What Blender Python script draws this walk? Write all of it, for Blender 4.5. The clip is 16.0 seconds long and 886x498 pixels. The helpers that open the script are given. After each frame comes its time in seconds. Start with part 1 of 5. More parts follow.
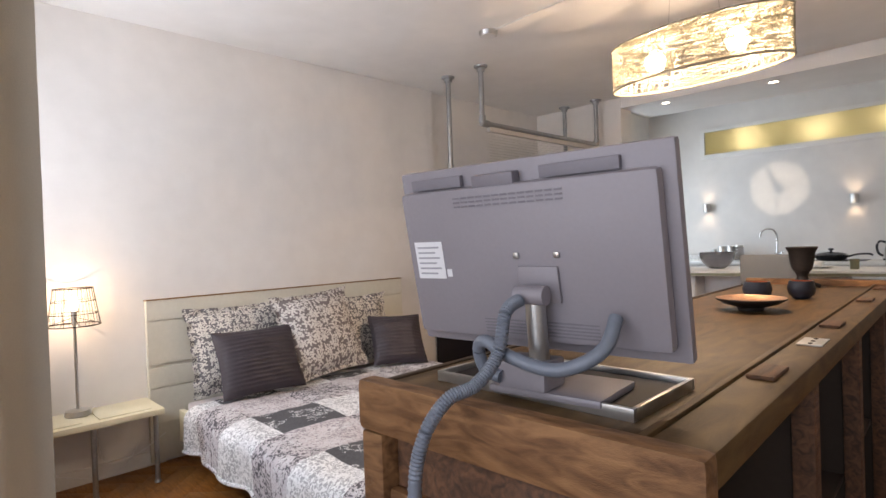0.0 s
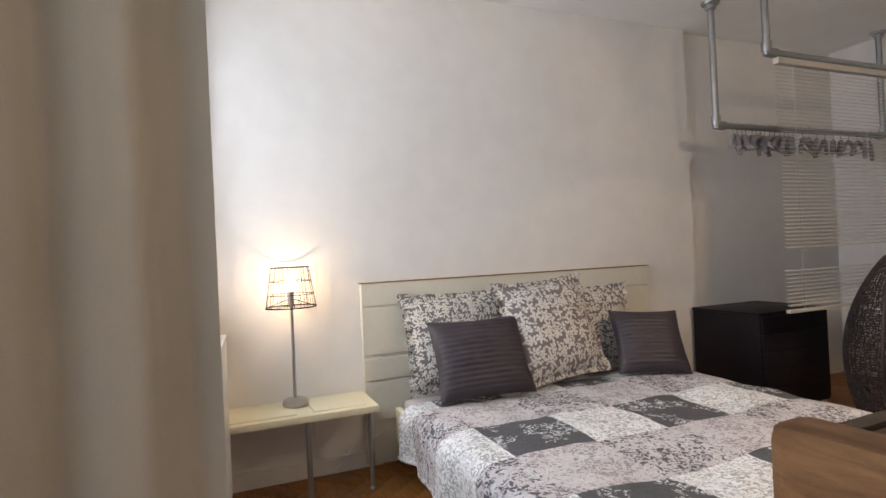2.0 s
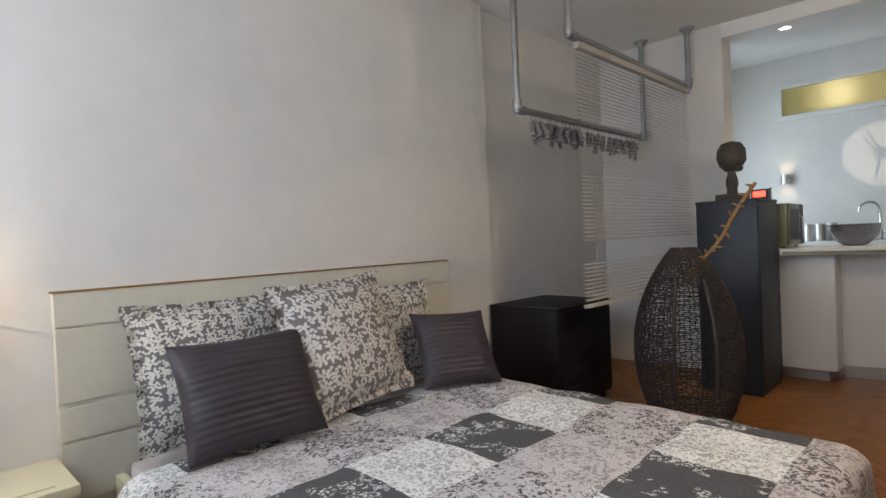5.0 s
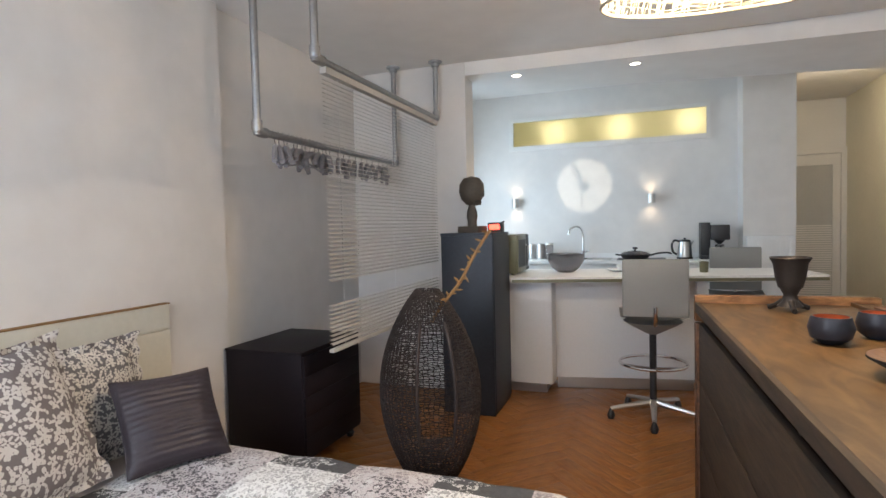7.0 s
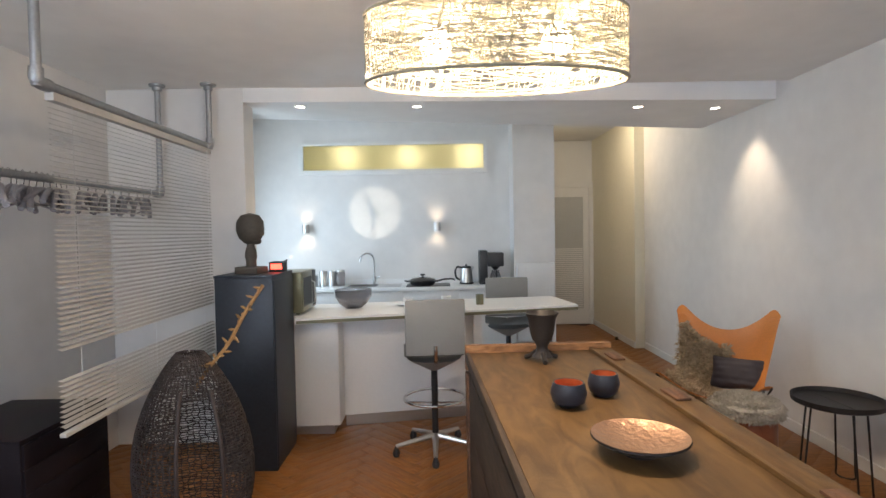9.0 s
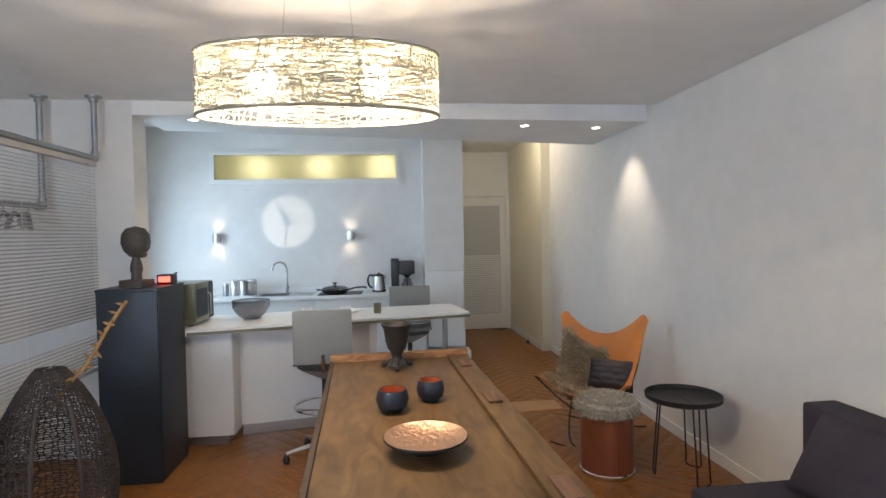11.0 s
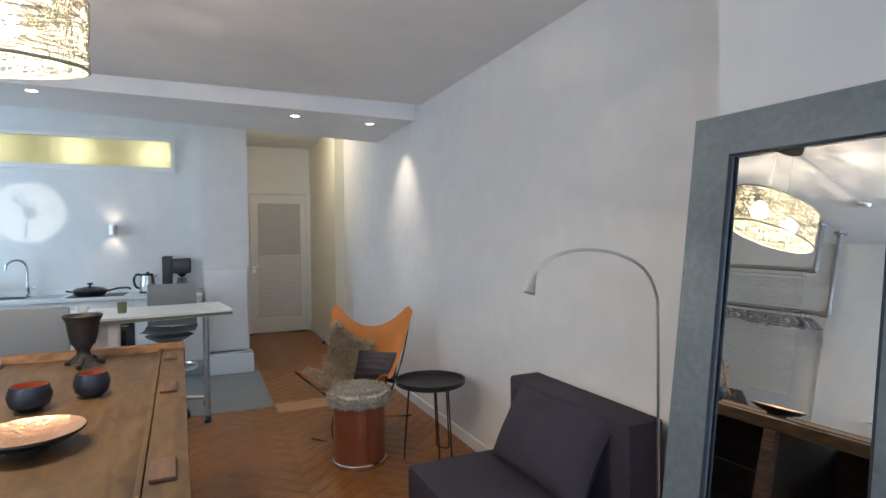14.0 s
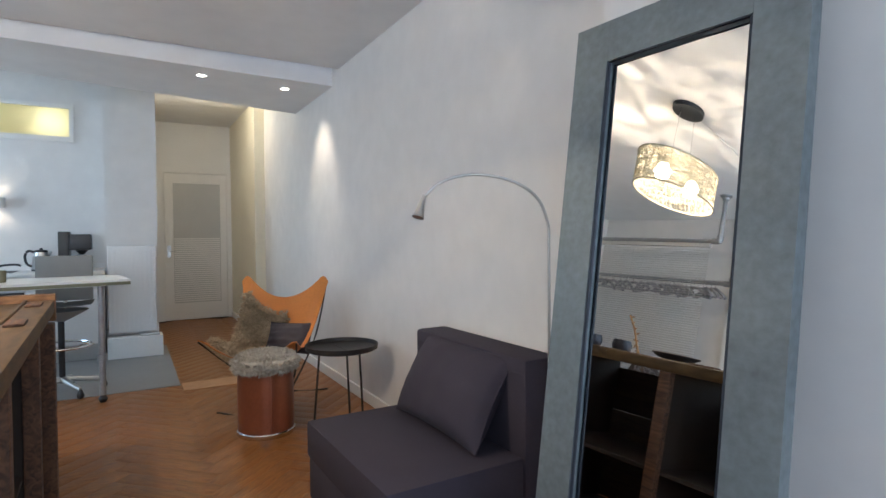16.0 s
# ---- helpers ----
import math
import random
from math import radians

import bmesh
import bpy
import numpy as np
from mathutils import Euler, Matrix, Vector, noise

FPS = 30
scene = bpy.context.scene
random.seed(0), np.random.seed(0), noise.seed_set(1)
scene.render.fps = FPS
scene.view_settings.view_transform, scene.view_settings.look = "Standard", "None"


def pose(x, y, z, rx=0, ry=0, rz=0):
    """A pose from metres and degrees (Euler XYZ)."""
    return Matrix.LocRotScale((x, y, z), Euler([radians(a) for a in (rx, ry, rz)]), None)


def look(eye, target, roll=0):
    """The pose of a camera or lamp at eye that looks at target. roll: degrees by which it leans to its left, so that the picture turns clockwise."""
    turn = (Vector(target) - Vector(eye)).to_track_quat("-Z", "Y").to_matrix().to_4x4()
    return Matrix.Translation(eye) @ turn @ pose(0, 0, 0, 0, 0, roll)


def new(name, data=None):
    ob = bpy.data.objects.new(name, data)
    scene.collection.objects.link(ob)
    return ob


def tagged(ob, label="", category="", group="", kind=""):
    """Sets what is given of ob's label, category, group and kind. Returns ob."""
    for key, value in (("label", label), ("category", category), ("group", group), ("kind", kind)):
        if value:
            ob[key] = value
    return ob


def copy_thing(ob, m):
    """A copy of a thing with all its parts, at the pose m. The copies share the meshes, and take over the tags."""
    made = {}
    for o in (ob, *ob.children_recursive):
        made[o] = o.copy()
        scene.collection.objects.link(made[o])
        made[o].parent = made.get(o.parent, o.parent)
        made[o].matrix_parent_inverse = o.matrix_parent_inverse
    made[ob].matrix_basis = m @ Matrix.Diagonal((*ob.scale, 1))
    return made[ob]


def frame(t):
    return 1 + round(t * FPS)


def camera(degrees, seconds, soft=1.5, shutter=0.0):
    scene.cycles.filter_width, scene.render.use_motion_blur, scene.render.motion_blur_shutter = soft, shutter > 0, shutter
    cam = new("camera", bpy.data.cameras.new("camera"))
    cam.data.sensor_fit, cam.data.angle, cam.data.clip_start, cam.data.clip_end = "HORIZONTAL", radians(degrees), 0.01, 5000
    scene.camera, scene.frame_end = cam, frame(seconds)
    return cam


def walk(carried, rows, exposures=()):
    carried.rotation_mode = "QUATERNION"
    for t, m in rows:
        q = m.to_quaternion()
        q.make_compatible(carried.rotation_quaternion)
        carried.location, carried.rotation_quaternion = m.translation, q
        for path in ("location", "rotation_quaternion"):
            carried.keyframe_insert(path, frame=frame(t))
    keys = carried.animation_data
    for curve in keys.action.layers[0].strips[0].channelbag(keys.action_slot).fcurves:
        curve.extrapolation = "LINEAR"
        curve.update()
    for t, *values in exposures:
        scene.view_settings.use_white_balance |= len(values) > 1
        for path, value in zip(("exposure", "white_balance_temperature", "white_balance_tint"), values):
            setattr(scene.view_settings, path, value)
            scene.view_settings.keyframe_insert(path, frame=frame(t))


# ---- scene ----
cam = camera(78.0, 16.0)
PATH = [
    (0, (0.193, 0.596, 1.330), (-1.247, 1.983, 1.307), -1.98),
    (0.5, (-0.020, 0.659, 1.292), (-1.602, 1.882, 1.274), -2.07),
    (1, (-0.214, 0.745, 1.251), (-1.914, 1.799, 1.248), -2.46),
    (1.5, (-0.346, 0.791, 1.210), (-2.131, 1.693, 1.219), -2.52),
    (2, (-0.515, 0.889, 1.182), (-2.367, 1.644, 1.198), -2.63),
    (2.5, (-0.722, 0.955, 1.127), (-2.586, 1.678, 1.142), -2.50),
    (3, (-0.879, 0.985, 1.107), (-2.746, 1.702, 1.113), -2.40),
    (3.5, (-1.014, 1.007, 1.118), (-2.827, 1.852, 1.121), -2.55),
    (4, (-1.040, 1.039, 1.124), (-2.738, 2.095, 1.119), -2.59),
    (4.5, (-1.096, 1.115, 1.135), (-2.655, 2.369, 1.117), -2.63),
    (7, (-1.188, 1.472, 1.398), (-1.876, 3.349, 1.318), -1.35),
    (7.5, (-1.151, 1.508, 1.455), (-1.638, 3.447, 1.382), -1.33),
    (8, (-1.139, 1.547, 1.506), (-1.423, 3.526, 1.437), -1.24),
    (8.5, (-1.115, 1.586, 1.572), (-1.222, 3.582, 1.504), -1.11),
    (9, (-1.089, 1.588, 1.622), (-1.069, 3.587, 1.559), -1.08),
    (11.5, (-0.533, 1.357, 1.687), (-0.233, 3.334, 1.638), -1.14),
    (12, (-0.413, 1.396, 1.698), (0.009, 3.350, 1.649), -1.10),
    (12.5, (-0.315, 1.397, 1.692), (0.218, 3.324, 1.647), -0.91),
    (13, (-0.231, 1.322, 1.659), (0.397, 3.221, 1.619), -0.69),
    (13.5, (-0.187, 1.318, 1.613), (0.537, 3.182, 1.575), -0.62),
    (14, (-0.114, 1.294, 1.559), (0.684, 3.127, 1.520), -0.54),
    (14.5, (-0.043, 1.295, 1.500), (0.831, 3.094, 1.456), -0.63),
    (15, (-0.004, 1.290, 1.436), (0.952, 3.046, 1.391), -0.43),
    (15.5, (0.027, 1.291, 1.375), (1.021, 3.025, 1.329), -0.39),
    (16, (0.079, 1.284, 1.295), (1.076, 3.017, 1.250), -0.42),
]
walk(cam, [(t, look(eye, target, roll)) for t, eye, target, roll in PATH], [(0, -0.22, 6720, 20), (1.5, -0.32, 6650, 17), (3, -0.47, 6500, 14), (4.5, -0.6, 6320, 12), (7, 0.04, 6120, 13), (9, 0.08, 6060, 13), (12, -0.06, 5560, 10), (14.5, 0.08, 5420, 10), (16, 0.17, 5450, 10)])

# ---- plan, metres: x to the mirror wall, y to the kitchen, z up ----
XL, XR, YK, ZC, ZS = -3.57, 1.69, 8.73, 2.76, 2.65
XM = 1.46                     # chimney breast behind the mirror
YE = 5.86                     # end wall of the clothes alcove and front of the soffit

# ---- light ----
world = bpy.data.worlds.new("world")
scene.world = world
world.use_nodes = True
sky = world.node_tree.nodes.new("ShaderNodeTexSky")
sky.sky_type, sky.sun_disc, sky.sun_elevation, sky.sun_rotation = "NISHITA", False, radians(35), radians(200)
world.node_tree.links.new(sky.outputs[0], world.node_tree.nodes["Background"].inputs[0])
world.node_tree.nodes["Background"].inputs[1].default_value = 0.12


def area_light(name, m, w, h, power, color):
    d = bpy.data.lights.new(name, "AREA")
    d.shape, d.size, d.size_y, d.energy, d.color = "RECTANGLE", w, h, power, color
    o = new(name, d)
    o.matrix_world = m
    return o


def point_light(name, place, power, color, radius=0.03):
    d = bpy.data.lights.new(name, "POINT")
    d.energy, d.color, d.shadow_soft_size = power, color, radius
    o = new(name, d)
    o.location = place
    return o


def spot_light(name, place, target, power, color, angle, blend=0.6, radius=0.03):
    d = bpy.data.lights.new(name, "SPOT")
    d.energy, d.color, d.spot_size, d.spot_blend, d.shadow_soft_size = power, color, radians(angle), blend, radius
    o = new(name, d)
    o.matrix_world = look(place, target)
    return o


WARM, DAY = (1.0, 0.76, 0.50), (0.80, 0.91, 1.0)
area_light("bay_daylight", look((-0.2, -0.66, 1.55), (-0.2, 2, 1.4)), 2.8, 1.9, 44, DAY)
area_light("window_daylight", look((-2.75, 0.50, 1.7), (-2.55, 3, 1.6)), 1.1, 1.3, 32, DAY)
area_light("kitchen_daylight", look((-3.55, 7.4, 1.7), (0, 7.6, 1.3)), 1.3, 1.3, 36, (0.72, 0.90, 1.0))
for bx, by in ((-1.083, 3.414), (-0.683, 3.406)):
    point_light("pendant_bulb_light", (bx, by, 2.235), 42, WARM, 0.012)
point_light("hall_lamp_light", (1.0, 8.75, 3.02), 13, (1.0, 0.84, 0.58), 0.08)
point_light("bedside_bulb_light", (-3.44, 1.22, 1.062), 4.6, (1.0, 0.70, 0.38), 0.004)

# ---- materials ----
def material(name, color, rough=0.6, metal=0.0, vary=0.12, scale=8.0, grain=60.0, bump=0.05, spec=0.5, coords="Object", stretch=(1, 1, 1), random=0.0):
    m = bpy.data.materials.new(name)
    m.use_nodes = True
    n, l = m.node_tree.nodes, m.node_tree.links
    b = n["Principled BSDF"]
    b.inputs["Roughness"].default_value, b.inputs["Metallic"].default_value = rough, metal
    b.inputs["Specular IOR Level"].default_value = spec
    tc, mp = n.new("ShaderNodeTexCoord"), n.new("ShaderNodeMapping")
    mp.inputs["Scale"].default_value = stretch
    l.new(tc.outputs[coords], mp.inputs[0])
    big, fine = n.new("ShaderNodeTexNoise"), n.new("ShaderNodeTexNoise")
    big.inputs["Scale"].default_value, fine.inputs["Scale"].default_value = scale, grain
    big.inputs["Detail"].default_value = fine.inputs["Detail"].default_value = 5
    for x in (big, fine):
        l.new(mp.outputs[0], x.inputs["Vector"])
    add = n.new("ShaderNodeMath")
    add.operation = "ADD"
    l.new(big.outputs[0], add.inputs[0])
    l.new(fine.outputs[0], add.inputs[1])
    last = add.outputs[0]
    if random:
        info, mix = n.new("ShaderNodeObjectInfo"), n.new("ShaderNodeMath")
        mix.operation = "MULTIPLY_ADD"
        mix.inputs[1].default_value = random
        l.new(info.outputs["Random"], mix.inputs[0])
        l.new(last, mix.inputs[2])
        last = mix.outputs[0]
    rng = n.new("ShaderNodeMapRange")
    rng.inputs[1].default_value, rng.inputs[2].default_value = 0.6, 1.4 + random
    rng.inputs[3].default_value, rng.inputs[4].default_value = 1 - vary, 1 + vary
    l.new(last, rng.inputs[0])
    mul = n.new("ShaderNodeVectorMath")
    mul.operation = "SCALE"
    mul.inputs[0].default_value = color
    l.new(rng.outputs[0], mul.inputs["Scale"])
    l.new(mul.outputs[0], b.inputs["Base Color"])
    if bump:
        bp = n.new("ShaderNodeBump")
        bp.inputs["Strength"].default_value, bp.inputs["Distance"].default_value = bump, 0.01
        l.new(add.outputs[0], bp.inputs["Height"])
        l.new(bp.outputs[0], b.inputs["Normal"])
    return m


def glow(name, color, strength):
    m = bpy.data.materials.new(name)
    m.use_nodes = True
    b = m.node_tree.nodes["Principled BSDF"]
    b.inputs["Base Color"].default_value = (*color, 1)
    b.inputs["Emission Color"].default_value, b.inputs["Emission Strength"].default_value = (*color, 1), strength
    return m


def glass(name, color=(1, 1, 1), rough=0.02):
    m = bpy.data.materials.new(name)
    m.use_nodes = True
    b = m.node_tree.nodes["Principled BSDF"]
    b.inputs["Base Color"].default_value, b.inputs["Roughness"].default_value = (*color, 1), rough
    b.inputs["Transmission Weight"].default_value, b.inputs["IOR"].default_value = 1.0, 1.45
    return m


def wood_material(name, light, dark, rough=0.5, along=(1.5, 14, 14), random=0.0, bump=0.15):
    m = material(name, (1, 1, 1), rough, 0, 0.1, 4, 90, bump, stretch=along, random=random)
    n, l = m.node_tree.nodes, m.node_tree.links
    noise_node = [x for x in n if x.type == "TEX_NOISE"][0]
    noise_node.inputs["Distortion"].default_value = 1.2
    ramp = n.new("ShaderNodeValToRGB")
    ramp.color_ramp.elements[0].position, ramp.color_ramp.elements[1].position = 0.32, 0.68
    ramp.color_ramp.elements[0].color, ramp.color_ramp.elements[1].color = (*dark, 1), (*light, 1)
    l.new(noise_node.outputs[0], ramp.inputs[0])
    mul = [x for x in n if x.type == "VECT_MATH"][0]
    l.new(ramp.outputs[0], mul.inputs[0])
    return m


def blossoms(n, l, vec, scale, petals, size):
    """Factor of printed flowers: scattered petals round dark centres, in the plane of vec's x and y."""
    def calc(op, a, b=None, c=None):
        k = n.new("ShaderNodeMath")
        k.operation = op
        for i, x in enumerate((a, b, c)):
            if x is None:
                continue
            if isinstance(x, (int, float)):
                k.inputs[i].default_value = x
            else:
                l.new(x, k.inputs[i])
        return k.outputs[0]
    vo = n.new("ShaderNodeTexVoronoi")
    vo.voronoi_dimensions = "2D"
    vo.inputs["Scale"].default_value, vo.inputs["Randomness"].default_value = scale, 0.75
    l.new(vec, vo.inputs["Vector"])
    sub, sep, tint = n.new("ShaderNodeVectorMath"), n.new("ShaderNodeSeparateXYZ"), n.new("ShaderNodeSeparateXYZ")
    sub.operation = "SUBTRACT"
    l.new(vec, sub.inputs[0])
    l.new(vo.outputs["Position"], sub.inputs[1])
    l.new(sub.outputs[0], sep.inputs[0])
    l.new(vo.outputs["Color"], tint.inputs[0])
    x, y = sep.outputs["X"], sep.outputs["Y"]
    r = calc("SQRT", calc("ADD", calc("MULTIPLY", x, x), calc("MULTIPLY", y, y)))
    turn = calc("MULTIPLY_ADD", calc("ARCTAN2", y, x), float(petals), calc("MULTIPLY", tint.outputs["X"], 6.28))
    edge = calc("MULTIPLY", calc("MULTIPLY_ADD", calc("COSINE", turn), 0.36, 0.64), calc("MULTIPLY_ADD", tint.outputs["Y"], 0.5 * size / scale, 0.7 * size / scale))
    return calc("MULTIPLY", calc("LESS_THAN", r, edge), calc("GREATER_THAN", r, 0.13 * size / scale))


def patchwork_material(name):
    """Quilt cover: squares of pale lace, grey lace and slate with white flowers."""
    m = material(name, (1, 1, 1), 0.85, 0, 0.08, 5, 200, 0.12, spec=0.2)
    n, l = m.node_tree.nodes, m.node_tree.links
    tc = [x for x in n if x.type == "TEX_COORD"][0]
    sc, fl, sep = n.new("ShaderNodeVectorMath"), n.new("ShaderNodeVectorMath"), n.new("ShaderNodeSeparateXYZ")
    sc.operation, fl.operation = "MULTIPLY_ADD", "FLOOR"
    sc.inputs[1].default_value, sc.inputs[2].default_value = (2.70, 2.70, 0), (0.622, 0.0, 0)
    l.new(tc.outputs["Object"], sc.inputs[0])
    l.new(sc.outputs[0], fl.inputs[0])
    l.new(fl.outputs[0], sep.inputs[0])
    odd_x, odd_y, code, wn = (n.new("ShaderNodeMath") for _ in range(4))
    odd_x.operation = odd_y.operation = "FLOORED_MODULO"
    code.operation = wn.operation = "MULTIPLY_ADD"
    odd_x.inputs[1].default_value = odd_y.inputs[1].default_value = code.inputs[1].default_value = 2.0
    wn.inputs[1].default_value, wn.inputs[2].default_value = 0.25, 0.125
    l.new(sep.outputs["X"], odd_x.inputs[0])
    l.new(sep.outputs["Y"], odd_y.inputs[0])
    l.new(odd_x.outputs[0], code.inputs[0])
    l.new(odd_y.outputs[0], code.inputs[2])
    l.new(code.outputs[0], wn.inputs[0])
    base, motif = n.new("ShaderNodeValToRGB"), n.new("ShaderNodeValToRGB")
    for r, cols in ((base, ((0.31, 0.29, 0.315), (0.115, 0.11, 0.125), (0.085, 0.09, 0.10), (0.40, 0.42, 0.44))),
                    (motif, ((0.58, 0.555, 0.575), (0.56, 0.54, 0.565), (0.10, 0.105, 0.115), (0.80, 0.82, 0.83)))):
        r.color_ramp.interpolation = "CONSTANT"
        e = r.color_ramp.elements
        e[0].position, e[0].color, e[1].position, e[1].color = 0, (*cols[0], 1), 0.25, (*cols[1], 1)
        for p, c in ((0.5, cols[2]), (0.75, cols[3])):
            x = e.new(p)
            x.color = (*c, 1)
        l.new(wn.outputs[0], r.inputs[0])
    vo, ns, ad = n.new("ShaderNodeTexVoronoi"), n.new("ShaderNodeTexNoise"), n.new("ShaderNodeVectorMath")
    vo.feature, ad.operation = "SMOOTH_F1", "ADD"
    vo.inputs["Scale"].default_value, ns.inputs["Scale"].default_value, ns.inputs["Detail"].default_value = 46, 38, 5
    l.new(tc.outputs["Object"], ns.inputs["Vector"])
    half = n.new("ShaderNodeVectorMath")
    half.operation = "SCALE"
    half.inputs["Scale"].default_value = 0.05
    l.new(ns.outputs["Color"], half.inputs[0])
    l.new(tc.outputs["Object"], ad.inputs[0])
    l.new(half.outputs[0], ad.inputs[1])
    l.new(ad.outputs[0], vo.inputs["Vector"])
    wave = n.new("ShaderNodeMath")
    wave.operation = "SINE"
    k = n.new("ShaderNodeMath")
    k.operation = "MULTIPLY"
    k.inputs[1].default_value = 17
    l.new(vo.outputs["Distance"], k.inputs[0])
    l.new(k.outputs[0], wave.inputs[0])
    st = n.new("ShaderNodeMapRange")
    st.inputs[1].default_value, st.inputs[2].default_value = -0.25, 0.25
    l.new(wave.outputs[0], st.inputs[0])
    blossom, spread, most = n.new("ShaderNodeTexNoise"), n.new("ShaderNodeMath"), n.new("ShaderNodeMath")
    blossom.inputs["Scale"].default_value, blossom.inputs["Detail"].default_value = 7, 2
    l.new(tc.outputs["Object"], blossom.inputs["Vector"])
    spread.operation, most.operation = "GREATER_THAN", "MAXIMUM"
    spread.inputs[1].default_value = 0.51
    l.new(blossom.outputs[0], spread.inputs[0])
    l.new(blossoms(n, l, ad.outputs[0], 21, 5, 0.55), most.inputs[0])
    l.new(blossoms(n, l, ad.outputs[0], 34, 2, 0.6), most.inputs[1])
    both = n.new("ShaderNodeMath")
    both.operation = "MULTIPLY"
    l.new(most.outputs[0], both.inputs[0])
    l.new(spread.outputs[0], both.inputs[1])
    over = n.new("ShaderNodeMix")
    over.data_type = "RGBA"
    over.inputs["B"].default_value = (0.62, 0.63, 0.65, 1)
    mix = n.new("ShaderNodeMix")
    mix.data_type = "RGBA"
    l.new(st.outputs[0], mix.inputs["Factor"])
    l.new(both.outputs[0], over.inputs["Factor"])
    l.new(base.outputs[0], over.inputs["A"])
    l.new(over.outputs["Result"], mix.inputs["A"])
    l.new(motif.outputs[0], mix.inputs["B"])
    mul = [x for x in n if x.type == "VECT_MATH" and x.operation == "SCALE" and x != half][0]
    l.new(mix.outputs["Result"], mul.inputs[0])
    return m


def floral_material(name, ground, flower, scale):
    """Printed cotton: pale petals and leaves on a grey ground."""
    m = material(name, (1, 1, 1), 0.85, 0, 0.06, 5, 220, 0.1, spec=0.2)
    n, l = m.node_tree.nodes, m.node_tree.links
    tc = [x for x in n if x.type == "TEX_COORD"][0]
    ns = n.new("ShaderNodeTexNoise")
    ns.inputs["Scale"].default_value, ns.inputs["Detail"].default_value = scale * 1.3, 3
    half, ad = n.new("ShaderNodeVectorMath"), n.new("ShaderNodeVectorMath")
    half.operation, ad.operation = "MULTIPLY", "ADD"
    half.inputs[1].default_value = (0.3 / scale,) * 3
    l.new(tc.outputs["Object"], ns.inputs["Vector"])
    l.new(ns.outputs["Color"], half.inputs[0])
    l.new(tc.outputs["Object"], ad.inputs[0])
    l.new(half.outputs[0], ad.inputs[1])
    split, flat, st = n.new("ShaderNodeSeparateXYZ"), n.new("ShaderNodeCombineXYZ"), n.new("ShaderNodeMath")
    l.new(ad.outputs[0], split.inputs[0])
    l.new(split.outputs["X"], flat.inputs["X"])
    l.new(split.outputs["Z"], flat.inputs["Y"])
    st.operation = "MAXIMUM"
    l.new(blossoms(n, l, flat.outputs[0], scale, 5, 0.52), st.inputs[0])
    l.new(blossoms(n, l, flat.outputs[0], scale * 1.7, 2, 0.5), st.inputs[1])
    mix = n.new("ShaderNodeMix")
    mix.data_type = "RGBA"
    mix.inputs["A"].default_value, mix.inputs["B"].default_value = (*ground, 1), (*flower, 1)
    l.new(st.outputs[0], mix.inputs["Factor"])
    mul = [x for x in n if x.type == "VECT_MATH" and x.operation == "SCALE"][0]
    l.new(mix.outputs["Result"], mul.inputs[0])
    return m


PLASTER = material("plaster", (0.745, 0.725, 0.70), 0.75, 0, 0.055, 1.6, 7, 0.03, spec=0.3)
CEILING = material("ceiling_paint", (0.84, 0.83, 0.81), 0.8, 0, 0.05, 1.2, 5, 0.02, spec=0.3)
CREAM = material("cream_paint", (0.72, 0.68, 0.50), 0.6, 0, 0.05, 2, 50, 0.04)
BOARD = material("off_white_board_paint", (0.66, 0.64, 0.55), 0.55, 0, 0.05, 3, 40, 0.05)
HALLPAINT = material("pale_yellow_hall_paint", (0.76, 0.72, 0.58), 0.6, 0, 0.04, 2, 20, 0.03)
WHITE = material("white_lacquer", (0.78, 0.78, 0.77), 0.35, 0, 0.03, 2, 50, 0.01)
SATIN = material("white_satin_paint", (0.76, 0.75, 0.72), 0.45, 0, 0.04, 3, 50, 0.03)
OAK = wood_material("oak_parquet", (0.30, 0.126, 0.031), (0.17, 0.066, 0.0155), 0.40, (2.2, 16, 16), random=0.5, bump=0.05)
GROUT = material("parquet_bed", (0.05, 0.028, 0.014), 0.8)
SLATE = material("grey_floor_tile", (0.20, 0.20, 0.20), 0.5, 0, 0.1, 3, 40, 0.05)
BENCH = wood_material("bench_wood", (0.138, 0.079, 0.029), (0.068, 0.037, 0.0135), 0.50, (4.2, 1.1, 4.2), bump=0.12)
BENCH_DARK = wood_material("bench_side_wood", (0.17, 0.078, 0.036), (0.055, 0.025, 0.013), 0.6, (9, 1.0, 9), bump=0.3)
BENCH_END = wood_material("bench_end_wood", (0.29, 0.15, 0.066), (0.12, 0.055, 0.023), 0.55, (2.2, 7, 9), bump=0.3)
# darker copy of the side wood: shade on the bed-side flank put into colour
BENCH_FLANK_SHADE = wood_material("bench_flank_shaded_wood", (0.062, 0.037, 0.019), (0.024, 0.014, 0.008), 0.7, (9, 1.0, 9), bump=0.3)
# boards inside the bench: shade of the hollow put into the colour
SHADOWWOOD = material("shade_dark_board", (0.04, 0.025, 0.016), 0.7)
for wood in (OAK, BENCH, BENCH_END):
    wood.node_tree.nodes["Principled BSDF"].inputs["Specular IOR Level"].default_value = 0.28
STEEL = material("galvanised_steel", (0.36, 0.37, 0.38), 0.42, 0.85, 0.15, 12, 80, 0.05)
CHROME = material("chrome", (0.75, 0.75, 0.75), 0.12, 1.0, 0.03, 8, 60, 0)
BRUSHED = material("brushed_steel", (0.55, 0.55, 0.54), 0.32, 1.0, 0.06, 8, 120, 0.02)
